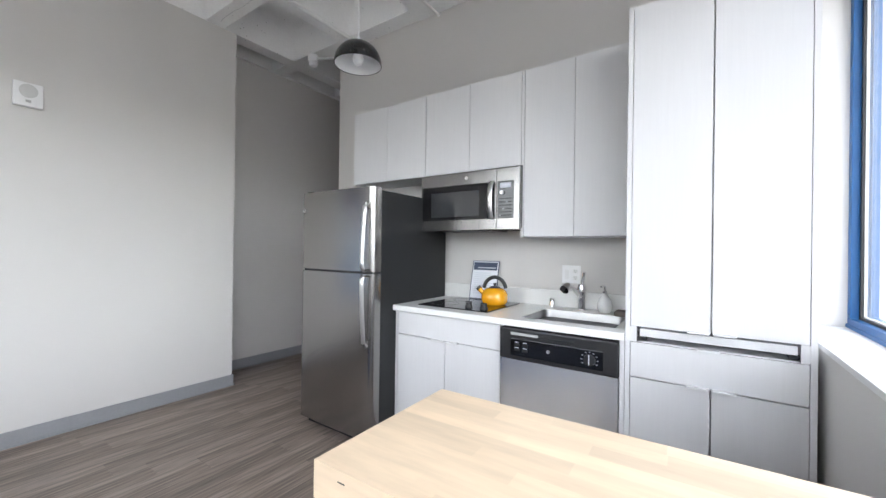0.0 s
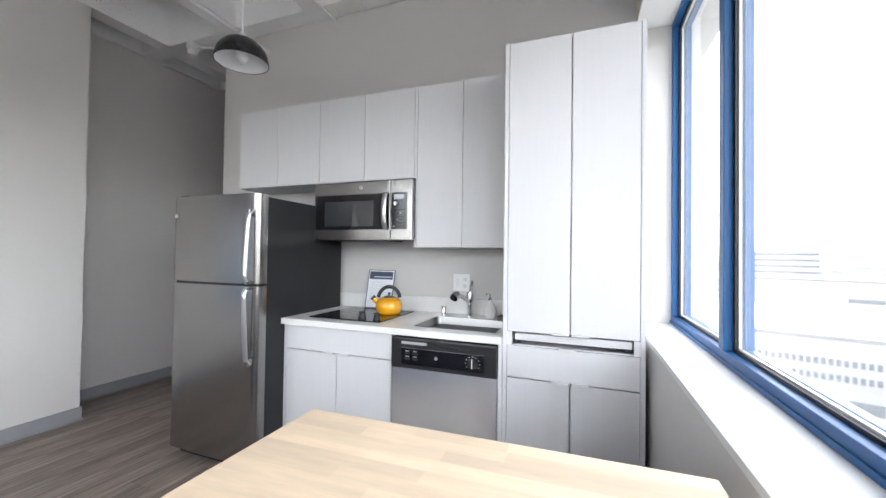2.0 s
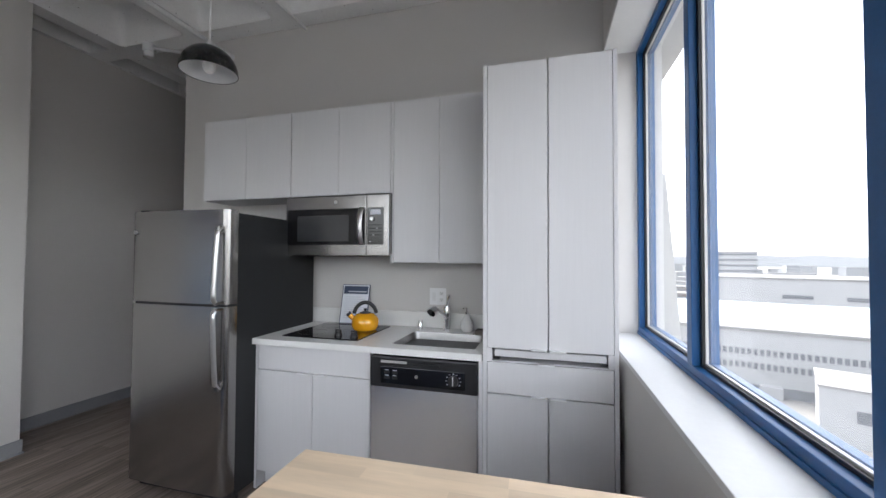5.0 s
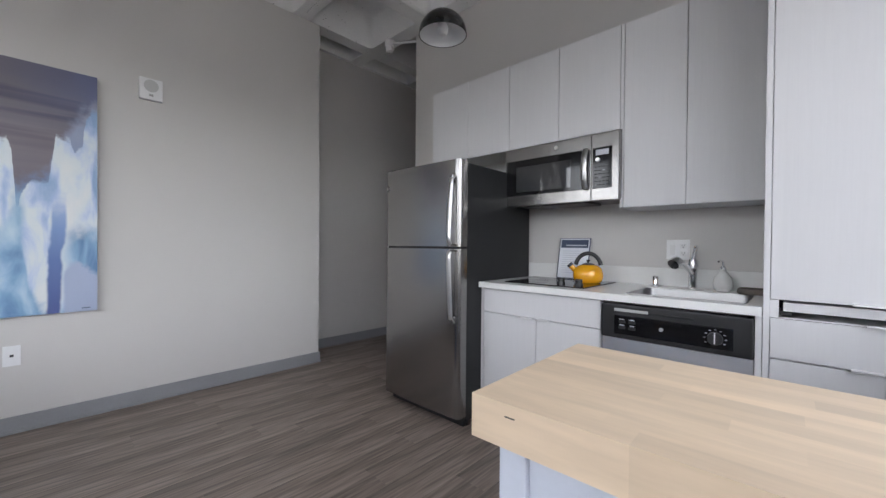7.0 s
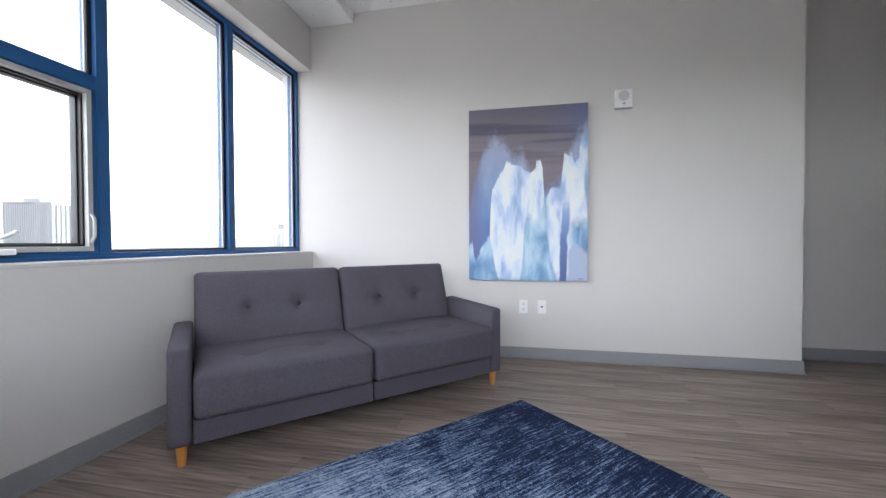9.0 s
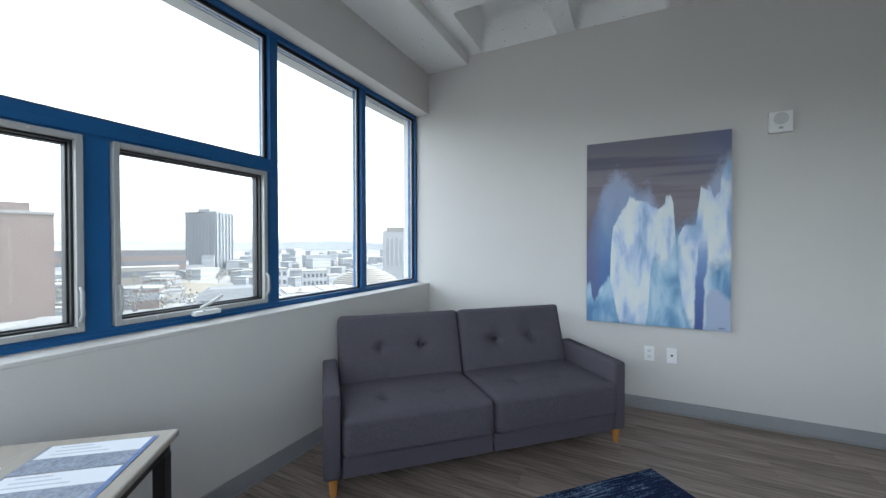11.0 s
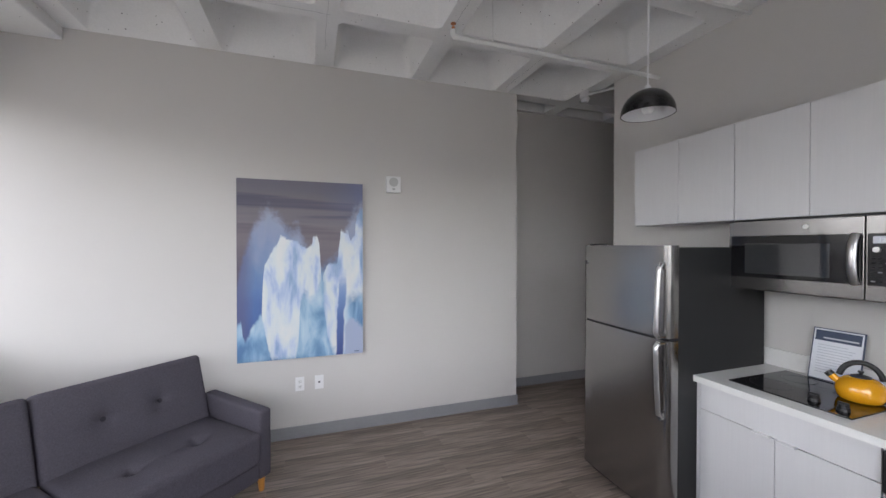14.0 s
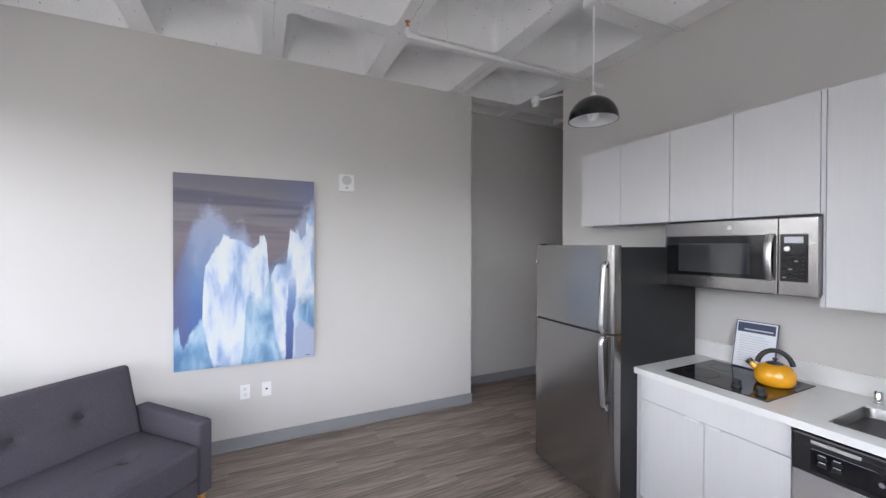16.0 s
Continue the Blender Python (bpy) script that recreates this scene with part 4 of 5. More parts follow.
    col = mix(over(curve([(0.0, 0.40), (0.05, 0.58), (0.115, 0.72), (0.194, 0.81), (0.23, 0.84), (0.30, 0.81), (0.37, 0.73), (0.47, 0.72), (0.50, 0.66), (0.60, 0.56), (0.657, 0.50), (0.78, 0.56), (0.825, 0.70), (0.90, 0.79), (1.0, 0.87)]), 0.055, 1.6), top, cloud)
    pale = ramp(op("ADD", tex(5.2, 1.7, 0.8, 5, 1.3), op("MULTIPLY_ADD", z, -0.10, 0.05)), [(0.34, (0.24, 0.37, 0.58)), (0.43, (0.38, 0.49, 0.69)), (0.49, (0.54, 0.62, 0.74)), (0.55, (0.64, 0.70, 0.73)), (0.68, (0.71, 0.73, 0.73))])
    white = over(curve([(0.0, 0.0), (0.175, 0.0), (0.185, 0.30), (0.19, 0.42), (0.207, 0.535), (0.234, 0.566), (0.268, 0.618), (0.297, 0.63), (0.327, 0.685), (0.385, 0.676), (0.469, 0.65), (0.505, 0.637), (0.527, 0.622), (0.571, 0.64), (0.584, 0.677), (0.615, 0.689), (0.632, 0.655), (0.642, 0.553), (0.652, 0.40), (0.665, 0.465), (0.705, 0.53), (0.781, 0.54), (0.797, 0.62), (0.812, 0.729), (0.875, 0.717), (0.895, 0.665), (0.93, 0.70), (0.945, 0.80), (0.971, 0.843), (1.0, 0.847)]), 0.009, 0.75)
    col = mix(white, col, pale)
    lower = ramp(tex(4.4, 1.6, 1.0, 4, 7.7), [(0.36, (0.10, 0.22, 0.41)), (0.47, (0.19, 0.35, 0.54)), (0.56, (0.30, 0.47, 0.63)), (0.68, (0.47, 0.61, 0.70))])
    col = mix(over(curve([(0.0, 0.19), (0.03, 0.23), (0.045, 0.14), (0.06, 0.11), (0.115, 0.19), (0.175, 0.26), (0.20, 0.20), (0.23, 0.07), (0.26, 0.0), (1.0, 0.0)]), 0.02, 0.8), col, lower)
    col = mix(over(curve([(0.0, 0.0), (0.44, 0.0), (0.465, 0.10), (0.48, 0.32), (0.51, 0.37), (0.56, 0.33), (0.60, 0.36), (0.64, 0.41), (0.67, 0.28), (0.70, 0.12), (0.74, 0.03), (0.78, 0.0), (1.0, 0.0)]), 0.035), col, lower)
    col = mix(op("MULTIPLY", near(0.95, 0.09, 0.04), over(curve([(0.0, 0.30), (1.0, 0.34)]), 0.05)), col, lower)
    col = mix(op("MULTIPLY", near(0.93, 0.085, 0.012), over(curve([(0.0, 0.14), (0.84, 0.16), (0.90, 0.22), (1.0, 0.15)]), 0.02)), col, plain((0.37, 0.43, 0.58)))
    ink = ramp(z, [(0.0, (0.06, 0.09, 0.26)), (0.22, (0.09, 0.16, 0.38)), (0.34, (0.16, 0.27, 0.52)), (0.48, (0.34, 0.45, 0.68))])
    col = mix(op("MULTIPLY", near(op("MULTIPLY_ADD", z, 0.07, 0.797), 0.030, 0.008), over(curve([(0.0, 0.46), (1.0, 0.46)]), 0.05)), col, ink)
    col = mix(op("MULTIPLY", near(0.655, 0.022, 0.02), over(curve([(0.0, 0.47), (1.0, 0.47)]), 0.06)), col, lower)
    b = n["Principled BSDF"]
    k.new(col, b.inputs["Base Color"])
    b.inputs["Roughness"].default_value = 0.38
    bp = n.new("ShaderNodeBump")
    bp.inputs["Strength"].default_value, bp.inputs["Distance"].default_value = 0.2, 0.001
    k.new(tex(160, 1, 1, 2), bp.inputs["Height"])
    k.new(bp.outputs[0], b.inputs["Normal"])
    return m


art = thing("painting", 0.002, -2.828, 0.69, "large blue and white abstract canvas on the wall", "painting")
part("canvas", solid(0.032, 0.036, -3.330, -2.326, 0.690, 2.192, 0.001), art_material(), art)
part("stretcher", solid(0.002, 0.0318, -3.328, -2.328, 0.692, 2.190), INK, art, "dark canvas edge")
part("signature", solid(0.0362, 0.0366, -2.40, -2.36, 0.708, 0.713), INK, art)

o = wall_plate("power_outlet", "white duplex power outlet low on the wall", pose(0, -2.855, 0.458, 0, 0, 90), 0.072, 0.118, socket(0, 0.022) + socket(0, -0.022))
slots(o, 0, 0.022)
slots(o, 0, -0.022)
o = wall_plate("cable_outlet", "white low-voltage wall plate with one jack", pose(0, -2.697, 0.458, 0, 0, 90), 0.072, 0.118, [("jack", -0.008, 0.008, -0.006, 0.008, GAP)])
sp = thing("alarm_speaker", 0, -2.045, 2.205, "white fire alarm speaker on the wall", "alarm speaker", rz=90)
part("housing", solid(-0.066, 0.066, -0.032, 0, -0.075, 0.075, 0.006), PLATE, sp)
part("grille", rod((0, -0.035, 0.022), (0, -0.03, 0.022), 0.042, 28), BEAD, sp, "round grey speaker grille", True)
part("strobe", solid(-0.012, 0.012, -0.036, -0.03, -0.05, -0.035, 0.002), ALU, sp)

# desk in the corner
desk = thing("desk", 2.784, -4.289, 0, "whitewashed desk with black metal frame, papers on top", "desk", rz=39.5)
part("top_board", solid(0, 1.2, -0.5, 0, 0.7295, 0.752, 0.008, 3), WASHWOOD, desk, "whitewashed board top")
part("front_rail", solid(0.032, 1.168, -0.042, -0.014, 0.70, 0.729, 0.002), BLACK, desk)
part("back_rail", solid(0.032, 1.168, -0.49, -0.462, 0.70, 0.729, 0.002), BLACK, desk)
for x in (0.032, 1.126):
    for y in (-0.492, -0.046):
        part("leg", solid(x, x + 0.042, y, y + 0.034, 0, 0.699, 0.002), BLACK, desk, "black square steel leg")
part("shelf", solid(0.036, 1.164, -0.46, -0.04, 0.43, 0.452, 0.003), WASHWOOD, desk, "whitewashed lower shelf")



def brochure(x, y, turn):
    """A printed sheet: white heading strip and a grey-blue photograph strip."""
    b = thing("brochure", 0, 0, 0, "printed brochure with grey photographs on the desk", "brochure", "brochures on the desk", rz=0)
    b.matrix_world = desk.matrix_world @ pose(x, y, 0.7525, 0, 0, turn)
    part("sheet", solid(-0.075, 0.075, -0.14, 0.14, 0, 0.0012), PHOTO, b, "blue-grey printed sheet")
    part("heading", solid(-0.072, 0.0, -0.13, 0.125, 0.0014, 0.002), PAPER, b, "white printed strip")
    for k in range(3):
        part("text_line", solid(-0.06 + 0.02 * k, -0.055 + 0.02 * k, -0.1, -0.02 + 0.03 * k, 0.0022, 0.0026), PALEINK, b)
    part("edge_strip", solid(-0.075, 0.075, 0.1265, 0.14, 0.0014, 0.002), NAVY, b)


NAVY = mat("blue_print", (0.10, 0.17, 0.36), 0.6, vary=0.2, scale=20)
for i in range(6):
    brochure(0.12 + 0.155 * i, -0.18, 0)
for x, y, a in ((0.30, -0.44, 8), (0.62, -0.43, 3)):
    e = thing("paper_sheet", 0, 0, 0, "plain white paper sheet on the desk", "paper", "papers on the desk", rz=0)
    e.matrix_world = desk.matrix_world @ pose(x, y, 0.7525, 0, 0, a)
    part("sheet", solid(-0.14, 0.14, -0.1, 0.1, 0, 0.003), PAPER, e)
    part("printed_line", solid(-0.13, -0.04, 0.08, 0.084, 0.0032, 0.0036), INK, e)

# pendant lamp
LX, LY = 1.735, -0.875
lamp = thing("pendant_lamp", LX, LY, 2.43, "black dome pendant lamp with white inside", "pendant lamp")
R = 0.147
outer = [(R * math.cos(radians(a)), 0.145 * math.sin(radians(a))) for a in range(0, 91, 10)]
shade = part("shade", lathe([(R, -0.0)] + outer, LX, LY, 2.425, 40), LAMPBLACK, lamp, "mottled black metal dome", True)
inner = [((R - 0.003) * math.cos(radians(a)), 0.141 * math.sin(radians(a))) for a in range(0, 91, 10)]
part("liner", lathe(inner, LX, LY, 2.424, 40), PLATE, shade, "white inner face", True)
part("rim", lathe([(R - 0.004, 0), (R + 0.001, 0), (R + 0.001, 0.004), (R - 0.004, 0.004)], LX, LY, 2.422, 40), LAMPBLACK, shade, "", True)
part("socket", rod((LX, LY, 2.50), (LX, LY, 2.56), 0.02, 14), PLATE, lamp, "", True)
part("bulb", lathe([(0, -0.075), (0.02, -0.07), (0.032, -0.05), (0.034, -0.03), (0.026, -0.005), (0.015, 0.02), (0.013, 0.03)], LX, LY, 2.495, 20), BULB, lamp, "unlit white bulb", True)
part("collar", lathe([(0, 0), (0.02, 0), (0.02, 0.012), (0.012, 0.03), (0, 0.03)], LX, LY, 2.565, 16), PLATE, lamp, "", True)
part("cord", rod((LX, LY, 2.59), (LX, LY, 3.14), 0.005, 8), PLATE, lamp, "white cord", True)
part("canopy", lathe([(0, 0), (0.055, 0), (0.06, 0.01), (0.06, 0.081), (0, 0.081)], LX, LY, 3.125, 24), PLATE, lamp, "white ceiling box", True)

cond = thing("conduit", LX, LY, 3.2, "white painted electrical conduit under the ceiling", "conduit")
part("pipe", sweep([(LX, LY + 0.05, 3.18), (LX, -0.5, 3.18), (LX, -0.12, 3.19), (LX, 0.0, 3.19)], 0.012, 10), TRIMWHITE, cond, "", True)
pipe = thing("sprinkler_pipe", 1.05, -1.0, 3.05, "white painted sprinkler pipe with copper head", "sprinkler pipe")
part("pipe", sweep([(1.05, -1.83, 3.06), (1.045, -1.0, 3.06), (1.035, 0.0, 3.055)], 0.017, 12), TRIMWHITE, pipe, "", True)
part("elbow", sweep([(1.05, -1.79, 3.06), (1.05, -1.835, 3.062), (1.05, -1.845, 3.08), (1.05, -1.845, 3.105)], 0.021, 12), TRIMWHITE, pipe, "", True)
part("head", lathe([(0, 0), (0.012, 0), (0.012, 0.02), (0.006, 0.022), (0.006, 0.04), (0.018, 0.042), (0.018, 0.046), (0, 0.046)], 1.05, -1.845, 3.105, 14), COPPER, pipe, "copper sprinkler head", True)
part("hanger", rod((1.049, -1.55, 3.06), (1.049, -1.55, 3.36), 0.005, 8), TRIMWHITE, pipe)
det = thing("ceiling_sensor", 0.274, -0.126, 3.09, "small white ceiling sensor with conduit", "sensor")
part("housing", lathe([(0, 0), (0.03, 0.002), (0.04, 0.015), (0.04, 0.04), (0.05, 0.042), (0.05, 0.105), (0, 0.105)], 0.274, -0.126, 3.10, 24), PLATE, det, "", True)
part("pipe", sweep([(0.31, -0.126, 3.17), (0.42, -0.06, 3.17), (0.536, 0.02, 3.17)], 0.012, 10), TRIMWHITE, det, "", True)


# ---- floor ----
FLOOR = mat("grey_brown_vinyl_plank", (0.222, 0.177, 0.147), 0.46, vary=0.78, scale=17, fine=62, bump=0.0008, stretch=(1, 0.06, 1), spread=0.12)
slab = structure("floor", box(solid(-0.6, 4.0, -4.95, 0.12, -0.12, -0.004), -0.6, 0.7, 0.12, 8.0, -0.12, -0.004), GAP, "grey-brown vinyl plank floor", "floor")
PW, PL = 0.18, 1.22
plank_mesh = mesh("plank", solid(-PW / 2 + 0.0003, PW / 2 - 0.0003, -PL / 2 + 0.0003, PL / 2 - 0.0003, -0.006, 0.0, 0.0005, 1), FLOOR)
rnd = random.Random(11)
for i in range(26):
    x = -0.56 + PW / 2 + PW * i
    if x > 3.98:
        break
    start = -5.5 + rnd.uniform(0, PL)
    for j in range(9):
        y = start + PL * j
        # Bare dark slab past y 2.2 in the unseen hallway, added to dim it.
        if y - PL / 2 > 2.2 or (x < 0 and y + PL / 2 < -0.8) or (x > 0.75 and y - PL / 2 > 0):
            continue
        p = part("plank", None, FLOOR, slab, data=plank_mesh)
        p.location = (x, y, 0)
# ---- outside ----
HAZE = mat("pale_facade", (0.125, 0.13, 0.137), 0.8, vary=0.08, scale=0.1, fine=1.0, spread=0.15)
WHITE = mat("white_facade", (0.205, 0.208, 0.213), 0.7, vary=0.05, scale=0.1, fine=1.0)
BAND = mat("tinted_glazing", (0.06, 0.066, 0.076), 0.2, vary=0.15, scale=0.2, fine=2)
SLATE = mat("slate_facade", (0.08, 0.09, 0.1), 0.6, vary=0.1, scale=0.1, fine=1)
BRICK = mat("brick_facade", (0.072, 0.05, 0.042), 0.85, vary=0.12, scale=0.3, fine=3)
STONE = mat("limestone", (0.135, 0.121, 0.103), 0.8, vary=0.08, scale=0.2, fine=2)
ROOFGREEN = mat("pale_blue_roofing", (0.16, 0.205, 0.22), 0.5, vary=0.06, scale=0.3, fine=2)
GROUND = mat("city_ground", (0.115, 0.11, 0.102), 0.9, vary=0.45, scale=0.03, fine=0.2)
TREE = mat("bare_winter_trees", (0.075, 0.072, 0.062), 0.9, vary=0.3, scale=0.1, fine=0.8)
OUTSIDE = mat("exterior_concrete", (0.3600, 0.3600, 0.3500), 0.85, vary=0.12, scale=4, fine=30, bump=0.002)
# Distance haze is mixed into these two colours, paler and with less contrast.
FAR = mat("haze_tinted_facade", (0.18, 0.187, 0.196), 0.8, vary=0.08, scale=0.1, fine=1.0, spread=0.2)
FARBAND = mat("haze_tinted_glazing", (0.12, 0.13, 0.142), 0.5, vary=0.1, scale=0.2, fine=2)
ROOFING = mat("pale_roofing", (0.10, 0.098, 0.095), 0.8, vary=0.12, scale=0.2, fine=2, spread=0.3)
LAWN = mat("winter_lawn", (0.08, 0.066, 0.043), 0.9, vary=0.15, scale=0.05, fine=1)
COPPERGREEN = mat("verdigris", (0.0620, 0.1054, 0.0930), 0.6, vary=0.1)
HIPROOF = mat("dark_hip_roofing", (0.04, 0.043, 0.046), 0.7, vary=0.2, scale=0.2, fine=2)
structure("exterior_soffit_south", solid(-0.5, 4.42, -5.31, -5.2, 2.69, 3.3), OUTSIDE, "grey concrete overhang outside the long window", "overhang")
structure("exterior_soffit_east", solid(4.25, 4.42, -5.39, 1.6, 2.74, 3.3), OUTSIDE, "grey concrete overhang outside the window", "overhang")
bm = solid(4.25, 4.40, 0.5, 0.8, -29.9, 2.0)
for v in bm.verts:
    if v.co.z < 0 and v.co.x > 4.3:
        v.co.x += 2.4
structure("exterior_fin", bm, OUTSIDE, "grey concrete exterior fin", "fin")
GZ = -30.0
structure("ground", solid(-2400, 2400, -2400, 2400, GZ - 2, GZ), GROUND, "hazy city ground far below", "ground")


def away(az, d):
    return 3.5 + d * math.cos(radians(az)), -2.7 + d * math.sin(radians(az))


def building(name, az, d, w, dep, top, material, label, rz, bands=0, cols=0, category="building", glaze=None):
    """A block with roof parapet and either window bands or a grid of windows on its near side."""
    x, y = away(az, d)
    b = thing(name, x, y, GZ, label, category, rz=rz)
    h = top - GZ
    part("wall", solid(-w / 2, w / 2, -dep / 2, dep / 2, 0, h), material, b)
    part("roof", solid(-w / 2 - 0.3, w / 2 + 0.3, -dep / 2 - 0.3, dep / 2 + 0.3, h, h + 0.8), ROOFING, b)
    g = glaze or BAND
    if bands and not cols:
        for k in range(bands):
            z = h * (k + 0.45) / bands
            part("window_band", solid(-w / 2 - 0.12, w / 2 + 0.12, -dep / 2 - 0.12, dep / 2 + 0.12, z, z + 0.38 * h / bands), g, b)
    elif cols:
        me = mesh("window", solid(-0.3 * w / cols, 0.3 * w / cols, -0.1, 0.1, -0.25 * h / bands, 0.25 * h / bands), g)
        for k in range(bands):
            for c in range(cols):
                p = part("window", None, g, b, data=me)
                p.location = (-w / 2 + w * (c + 0.5) / cols, -dep / 2 - 0.05, h * (k + 0.5) / bands)
    return b


building("office_block", 69.0, 420, 46, 30, 7.5, WHITE, "pale office block with dark window bands", -20, 8)
arena = building("civic_hall", 57, 255, 120, 50, -7.5, WHITE, "long white hall with dark ribbon windows", -25, 0)
for x0, z in ((-30, 10.5), (-10, 10.5), (10, 10.5), (-30, 14.2), (-10, 14.2), (10, 14.2)):
    part("ribbon_window", solid(x0, x0 + 10, -25.3, -24.9, z, z + 1.7), BAND, arena)
garage = building("parking_garage", 64.5, 124, 70, 16, -15.5, WHITE, "white parking garage with rows of small windows", -18.5, 0)
pane_mesh = mesh("window", solid(-0.36, 0.36, -0.1, 0.1, -0.7, 0.7), BAND)
for z in (6.6, 9.8):
    for k in range(60):
        p = part("window", None, BAND, garage, data=pane_mesh)
        p.location = (-34.2 + 1.16 * k, -8.03, z)
# Flat dark strip on the facade stands in for the shaded recess.
part("entrance", solid(-30, 12, -8.1, -7.9, 0.0, 2.3), BAND, garage, "flat dark panel for the shaded ground-level openings")
part("kiosk", solid(-3.5, 0.5, -10, -8.2, 0.0, 2.6), WHITE, garage)
canopy = thing("walkway_canopy", *away(64.5, 140), GZ, "pale blue sloping canopy roof on posts", "canopy", rz=-18.5)
bm = solid(-45, 45, -14, 12, 14.6, 15.1)
for v in bm.verts:
    v.co.z += 0.13 * v.co.y + 1.7
part("roof", bm, ROOFGREEN, canopy)
for k in range(12):
    part("post", solid(-42 + 7.5 * k, -41.4 + 7.5 * k, -13, -12.4, 0, 14.6), ROOFGREEN, canopy)
ax, ay = away(60.85, 94)
annex = thing("flat_roofed_annex", ax + 13 * 0.891 + 7 * 0.454, ay - 13 * 0.454 + 7 * 0.891, GZ, "white flat-roofed annex with small window", "building", rz=-27)
part("wall", solid(-13, 13, -7, 7, 0, 9.3), WHITE, annex)
part("roof", solid(-13.2, 13.2, -7.2, 7.2, 9.3, 9.7), ROOFING, annex)
part("window", solid(-8.5, -6.5, -7.15, -6.95, 4.2, 6.2), BAND, annex)

cx, cy = away(237.3, 545)
ca, sa = math.cos(radians(17)), math.sin(radians(17))
tower = thing("office_tower", cx - 14 * ca + 22 * sa, cy - 14 * sa - 22 * ca, GZ, "grey office tower with white vertical fins", "building", rz=17)
part("wall", solid(-14, 14, -22, 22, 0, 70.5), SLATE, tower)
part("parapet", solid(-14.5, 14.5, -22.5, 22.5, 70.5, 73), HAZE, tower, "white band round the roof")
for k in range(6):
    part("fin", solid(-14.6 + 5.5 * k, -13.0 + 5.5 * k, 22, 23.2, 4, 70.5), HAZE, tower, "white vertical fin")
for k in range(22):
    part("rib", solid(14, 14.5, -21.6 + 2.0 * k, -20.9 + 2.0 * k, 4, 70.5), HAZE, tower)
part("crown", solid(-9, 9, -8, 8, 73, 77), HAZE, tower)
part("crown_sign", solid(14.5, 14.8, -16, 8, 70.8, 72.4), BRICK, tower, "small red rooftop lettering")
brick = building("brick_block", 256.5, 170, 34, 24, 10, BRICK, "red-brown brick building with rooftop tower", 75, 8, 9)
part("stair_tower", solid(-16, -9, -4, 8, 40, 45), BRICK, brick)
building("brown_warehouse", 246.5, 480, 95, 30, -4, BRICK, "long brown low warehouse with window bands", 160, 3)
building("tan_store", 245, 400, 50, 24, -17, STONE, "long tan low building with window bands", 155, 1)

X, Y = away(218.0, 205)
drum = thing("round_hall", X, Y, GZ, "round limestone hall with stepped dome", "building")
part("wall", lathe([(0, 0), (19, 0), (19, 7.6), (20.4, 8.0), (20.4, 9.0), (18.6, 9.3), (18.6, 10.6), (17.6, 10.9), (0, 10.9)], X, Y, GZ, 56), STONE, drum)
for k in range(9):
    r = 17.2 * math.cos(radians(8.2 * k + 4))
    part("step", lathe([(0, 0), (r, 0), (r, 0.72), (r - 0.6, 0.92), (0, 0.95)], X, Y, GZ + 10.9 + 0.9 * k, 48), STONE, drum)
for k in range(36):
    a = 2 * math.pi * k / 36
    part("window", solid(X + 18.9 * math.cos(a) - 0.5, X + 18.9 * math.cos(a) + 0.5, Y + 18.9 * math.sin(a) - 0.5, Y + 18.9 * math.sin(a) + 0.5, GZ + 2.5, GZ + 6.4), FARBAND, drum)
part("cap", lathe([(0, 0), (5.4, 0), (4.8, 0.7), (2.8, 1.2), (0.6, 1.5), (0.3, 2.4), (0, 2.5)], X, Y, GZ + 19.0, 32), COPPERGREEN, drum, "green copper cap")
lx, ly = away(243.5, 330)
structure("lawn", solid(lx - 45, lx + 60, ly - 40, ly + 45, GZ, GZ + 0.15), LAWN, "brown winter lawn between streets", "lawn")

# columned civic building with flat roof terraces
hall = thing("stone_hall", *away(231.8, 150), GZ, "limestone hall with columns and dark hipped roof", "building", rz=147)
hall.scale = (1, 1, 0.68)
part("wall", solid(-21, 21, -20, 20, 0, 13.4), STONE, hall)
part("cornice", solid(-22, 22, -21, 21, 13.4, 14.3), WHITE, hall, "pale projecting cornice")
part("attic", solid(-20, 20, -19, 19, 14.3, 16.0), STONE, hall)
part("parapet", solid(-20.6, 20.6, -19.6, 19.6, 16.0, 16.5), WHITE, hall)
column_mesh = mesh("column", rod((0, 0, 1.5), (0, 0, 12.6), 0.6, 10), STONE)
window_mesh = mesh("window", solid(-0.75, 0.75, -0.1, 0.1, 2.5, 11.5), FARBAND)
for k in range(14):
    p = part("column", None, STONE, hall, data=column_mesh)
    p.location = (-19.5 + 3 * k, -20.4, 0)
    if k < 13:
        p = part("window", None, FARBAND, hall, data=window_mesh)
        p.location = (-18 + 3 * k, -20.02, 0)
part("upper_storey", solid(-18, -2, 2, 18, 16, 19), HIPROOF, hall, "dark upper storey")
part("skylight", solid(4, 14, -10, 6, 16.5, 17.6), WHITE, hall, "white roof light")
for k in range(5):
    part("roof_vent", solid(-3 + 1.5 * k, -2.2 + 1.5 * k, -14, -13, 16.4, 17.6), HAZE, hall)
bm = bmesh.new()
bmesh.ops.create_cone(bm, cap_ends=True, segments=4, radius1=15, radius2=9.5, depth=4.6, matrix=Matrix.Translation((-10, 10, 21.2)) @ Matrix.Rotation(radians(45), 4, "Z"))
part("hipped_roof", bm, HIPROOF, hall, "dark slate hipped roof")
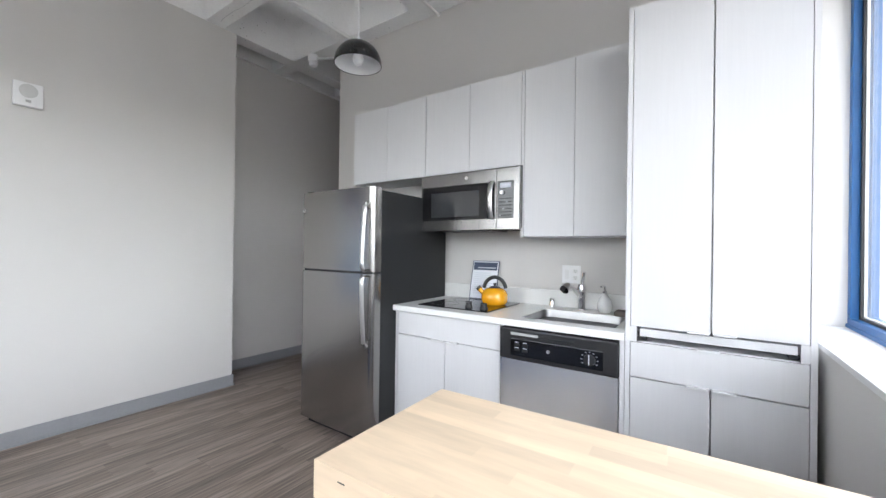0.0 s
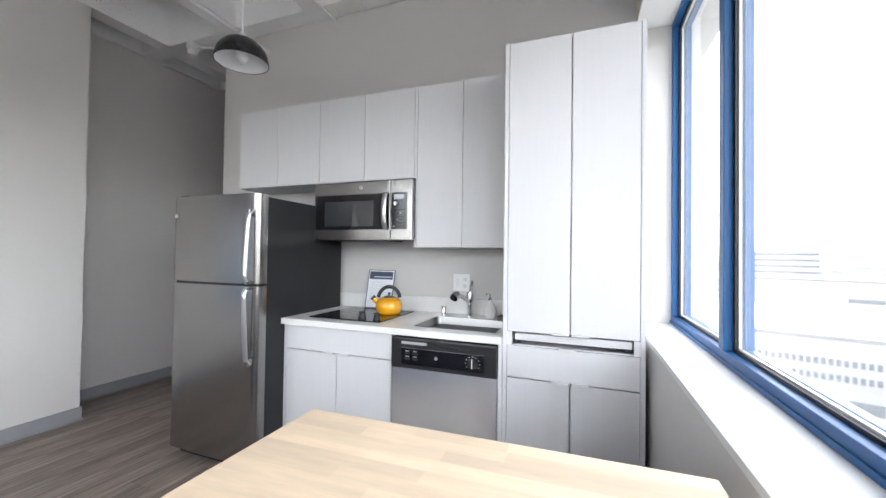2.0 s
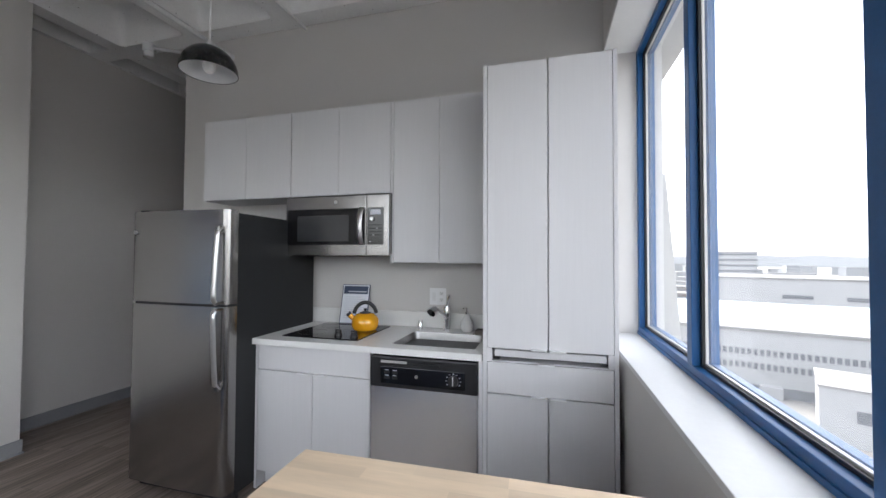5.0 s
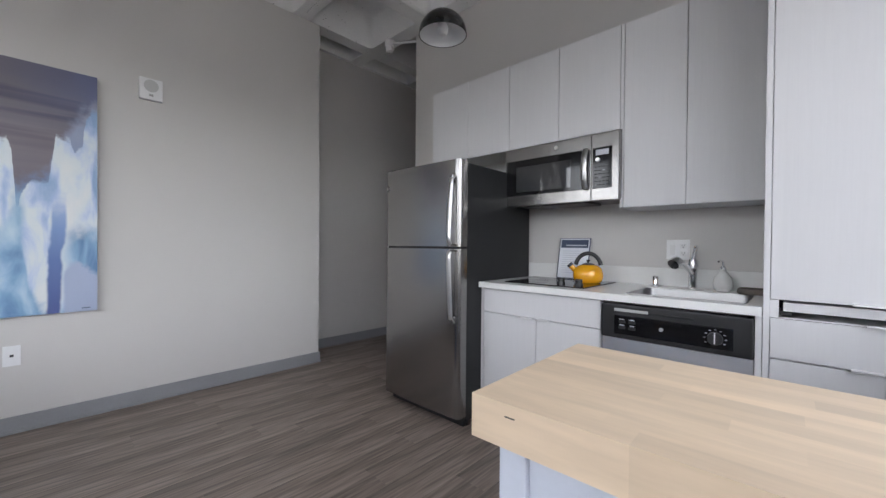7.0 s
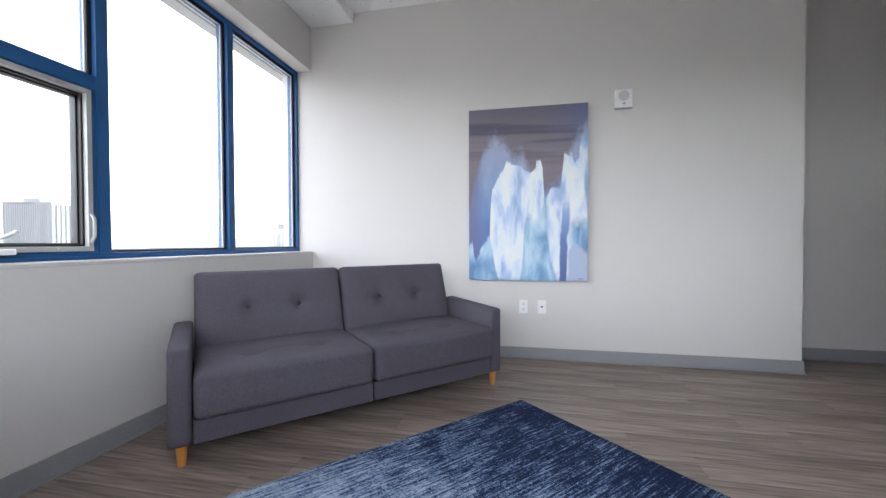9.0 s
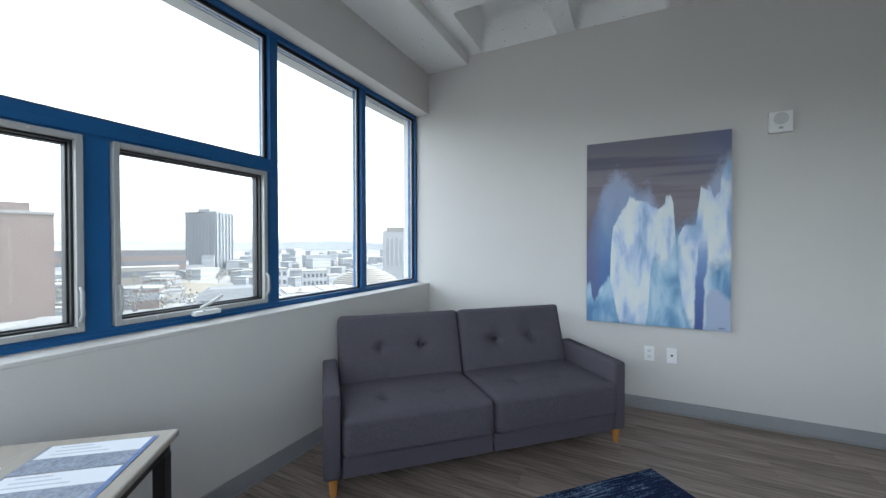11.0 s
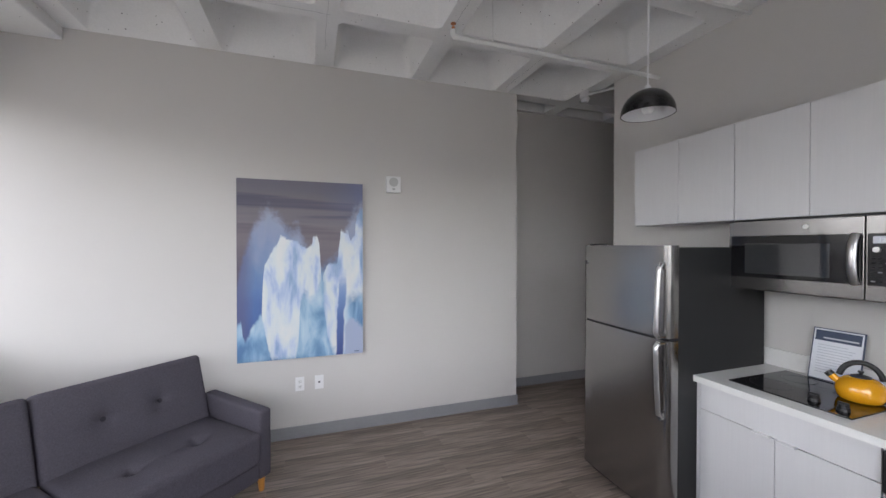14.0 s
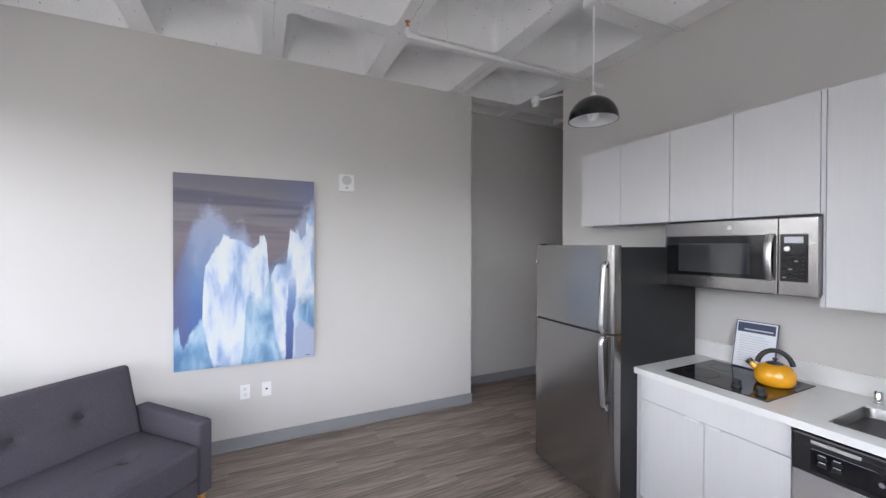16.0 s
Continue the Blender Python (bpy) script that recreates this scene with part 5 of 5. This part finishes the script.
part("fountain_urn", lathe([(0, 0), (4.2, 0), (4.2, 0.8), (2.8, 1.2), (2.8, 2.0), (1.6, 2.4), (1.2, 3.6), (0.3, 4.6), (0, 4.6)], 15, 13, 16.5, 24), STONE, hall, "round stepped rooftop finial")
wing = building("stone_wing", 224.5, 175, 34, 30, -19, STONE, "low limestone wing with white roof terraces", 147, 2, 11)
for k in range(4):
    part("terrace", solid(-15 + 7.5 * k, -9 + 7.5 * k, -10, 10, 11.8, 12.5), WHITE, wing, "white roof terrace")
building("white_block", 225.3, 262, 15, 14, -15.7, WHITE, "white block with rows of small windows", 140, 3, 6)
building("white_block", 230.5, 230, 12, 12, -12, WHITE, "white block with rows of small windows", 147, 4, 4)
temple = building("columned_hall", 212.3, 330, 30, 36, 12, WHITE, "limestone hall with a row of columns", 33, 0)
part("attic", solid(-12, 12, -15, 15, 42.8, 46), STONE, temple)
for k in range(10):
    part("column", rod((15.6, -16.5 + 3.7 * k, 14), (15.6, -16.5 + 3.7 * k, 37), 0.8, 10), WHITE, temple)

rnd = random.Random(23)
for k in range(170):
    east = k % 3 == 0
    az = rnd.uniform(48, 84) if east else rnd.uniform(205, 262)
    d = rnd.uniform(260, 1300) if east else 95 + 1100 * rnd.random() ** 1.5
    if not east and 206 < az < 250 and d < 420:
        d += 380
    w, dep = rnd.uniform(10, 30) + d * 0.03, rnd.uniform(10, 22)
    top = GZ + rnd.uniform(5, 13) + 12 * rnd.random() * min(1.0, d / 700)
    kind = rnd.choice((HAZE, HAZE, WHITE, STONE, STONE, BRICK, SLATE))
    # Far blocks take the facade colour that has haze mixed in.
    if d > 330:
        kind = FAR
    label = {"haze_tinted_facade": "pale distant block in haze-tinted colour", "pale_facade": "pale grey city block", "white_facade": "white low city block", "limestone": "tan limestone city block", "brick_facade": "brown brick city block", "slate_facade": "dark grey city block"}[kind.name]
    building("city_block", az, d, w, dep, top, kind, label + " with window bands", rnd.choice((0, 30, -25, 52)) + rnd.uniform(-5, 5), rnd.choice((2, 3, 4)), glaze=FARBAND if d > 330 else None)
for k in range(240):
    az, d = (rnd.uniform(205, 262), rnd.uniform(230, 620)) if k % 4 else (rnd.uniform(50, 80), rnd.uniform(310, 700))
    if (212 < az < 228 and d < 300) or (235 < az < 242 and d < 420):
        continue
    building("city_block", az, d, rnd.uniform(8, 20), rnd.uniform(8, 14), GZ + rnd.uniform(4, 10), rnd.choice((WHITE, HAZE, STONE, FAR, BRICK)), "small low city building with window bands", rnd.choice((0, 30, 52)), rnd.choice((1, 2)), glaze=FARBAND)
for k in range(46):
    az, d = (rnd.uniform(50, 80), rnd.uniform(300, 600)) if k % 3 == 0 else (rnd.uniform(236, 258), rnd.uniform(80, 420))
    x, y = away(az, d)
    r = rnd.uniform(2.5, 5)
    t = thing("street_tree", x, y, GZ, "bare grey-brown winter tree", "tree", "street trees")
    part("trunk", rod((x, y, GZ), (x, y, GZ + r), 0.35, 7, 0.2), TREE, t)
    bm = bmesh.new()
    for q in range(70):
        o = Vector((rnd.gauss(0, 0.5), rnd.gauss(0, 0.5), rnd.gauss(0, 0.4))) * r
        bmesh.ops.create_icosphere(bm, subdivisions=1, radius=r * rnd.uniform(0.05, 0.15), matrix=Matrix.Translation(Vector((x, y, GZ + 1.6 * r)) + o) @ Matrix.Diagonal((1, 1, rnd.uniform(0.5, 1.3), 1)))
    part("crown", bm, TREE, t)
for k in range(40):
    az, d = ((60.0, 88), (61.3, 92.5), (59.2, 83), (66, 112))[k // 2] if k % 2 and k < 8 else (rnd.uniform(240, 254), rnd.uniform(110, 260))
    x, y = away(az, d)
    c = thing("parked_car", x, y, GZ, "parked car far below in the street", "car", "parked cars", rz=rnd.choice((-27, 63)))
    shade_of = rnd.choice((WHITE, SLATE, HAZE))
    part("body", solid(-2.2, 2.2, -0.9, 0.9, 0.3, 0.9, 0.2), shade_of, c)
    part("cabin", solid(-1.2, 1.1, -0.8, 0.8, 0.9, 1.5, 0.25), BAND, c)
    for wx in (-1.4, 1.4):
        for wy in (-0.85, 0.85):
            part("wheel", rod((wx, wy - 0.1, 0.33), (wx, wy + 0.1, 0.33), 0.33, 12), BLACK, c)


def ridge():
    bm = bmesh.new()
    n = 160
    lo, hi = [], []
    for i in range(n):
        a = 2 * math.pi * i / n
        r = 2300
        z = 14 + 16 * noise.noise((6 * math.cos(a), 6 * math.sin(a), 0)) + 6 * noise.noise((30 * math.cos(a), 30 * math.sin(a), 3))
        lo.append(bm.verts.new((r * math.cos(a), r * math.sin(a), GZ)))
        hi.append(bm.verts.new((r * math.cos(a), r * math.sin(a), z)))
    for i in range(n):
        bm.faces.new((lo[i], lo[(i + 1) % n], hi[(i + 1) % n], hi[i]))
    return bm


# Aerial haze is put into the hills' pale blue-grey colour.
structure("backdrop", ridge(), mat("haze_tinted_hills", (0.245, 0.258, 0.272), 0.9, vary=0.08, scale=0.01, fine=0.1), "hills on the horizon in haze-tinted blue-grey", "hills")
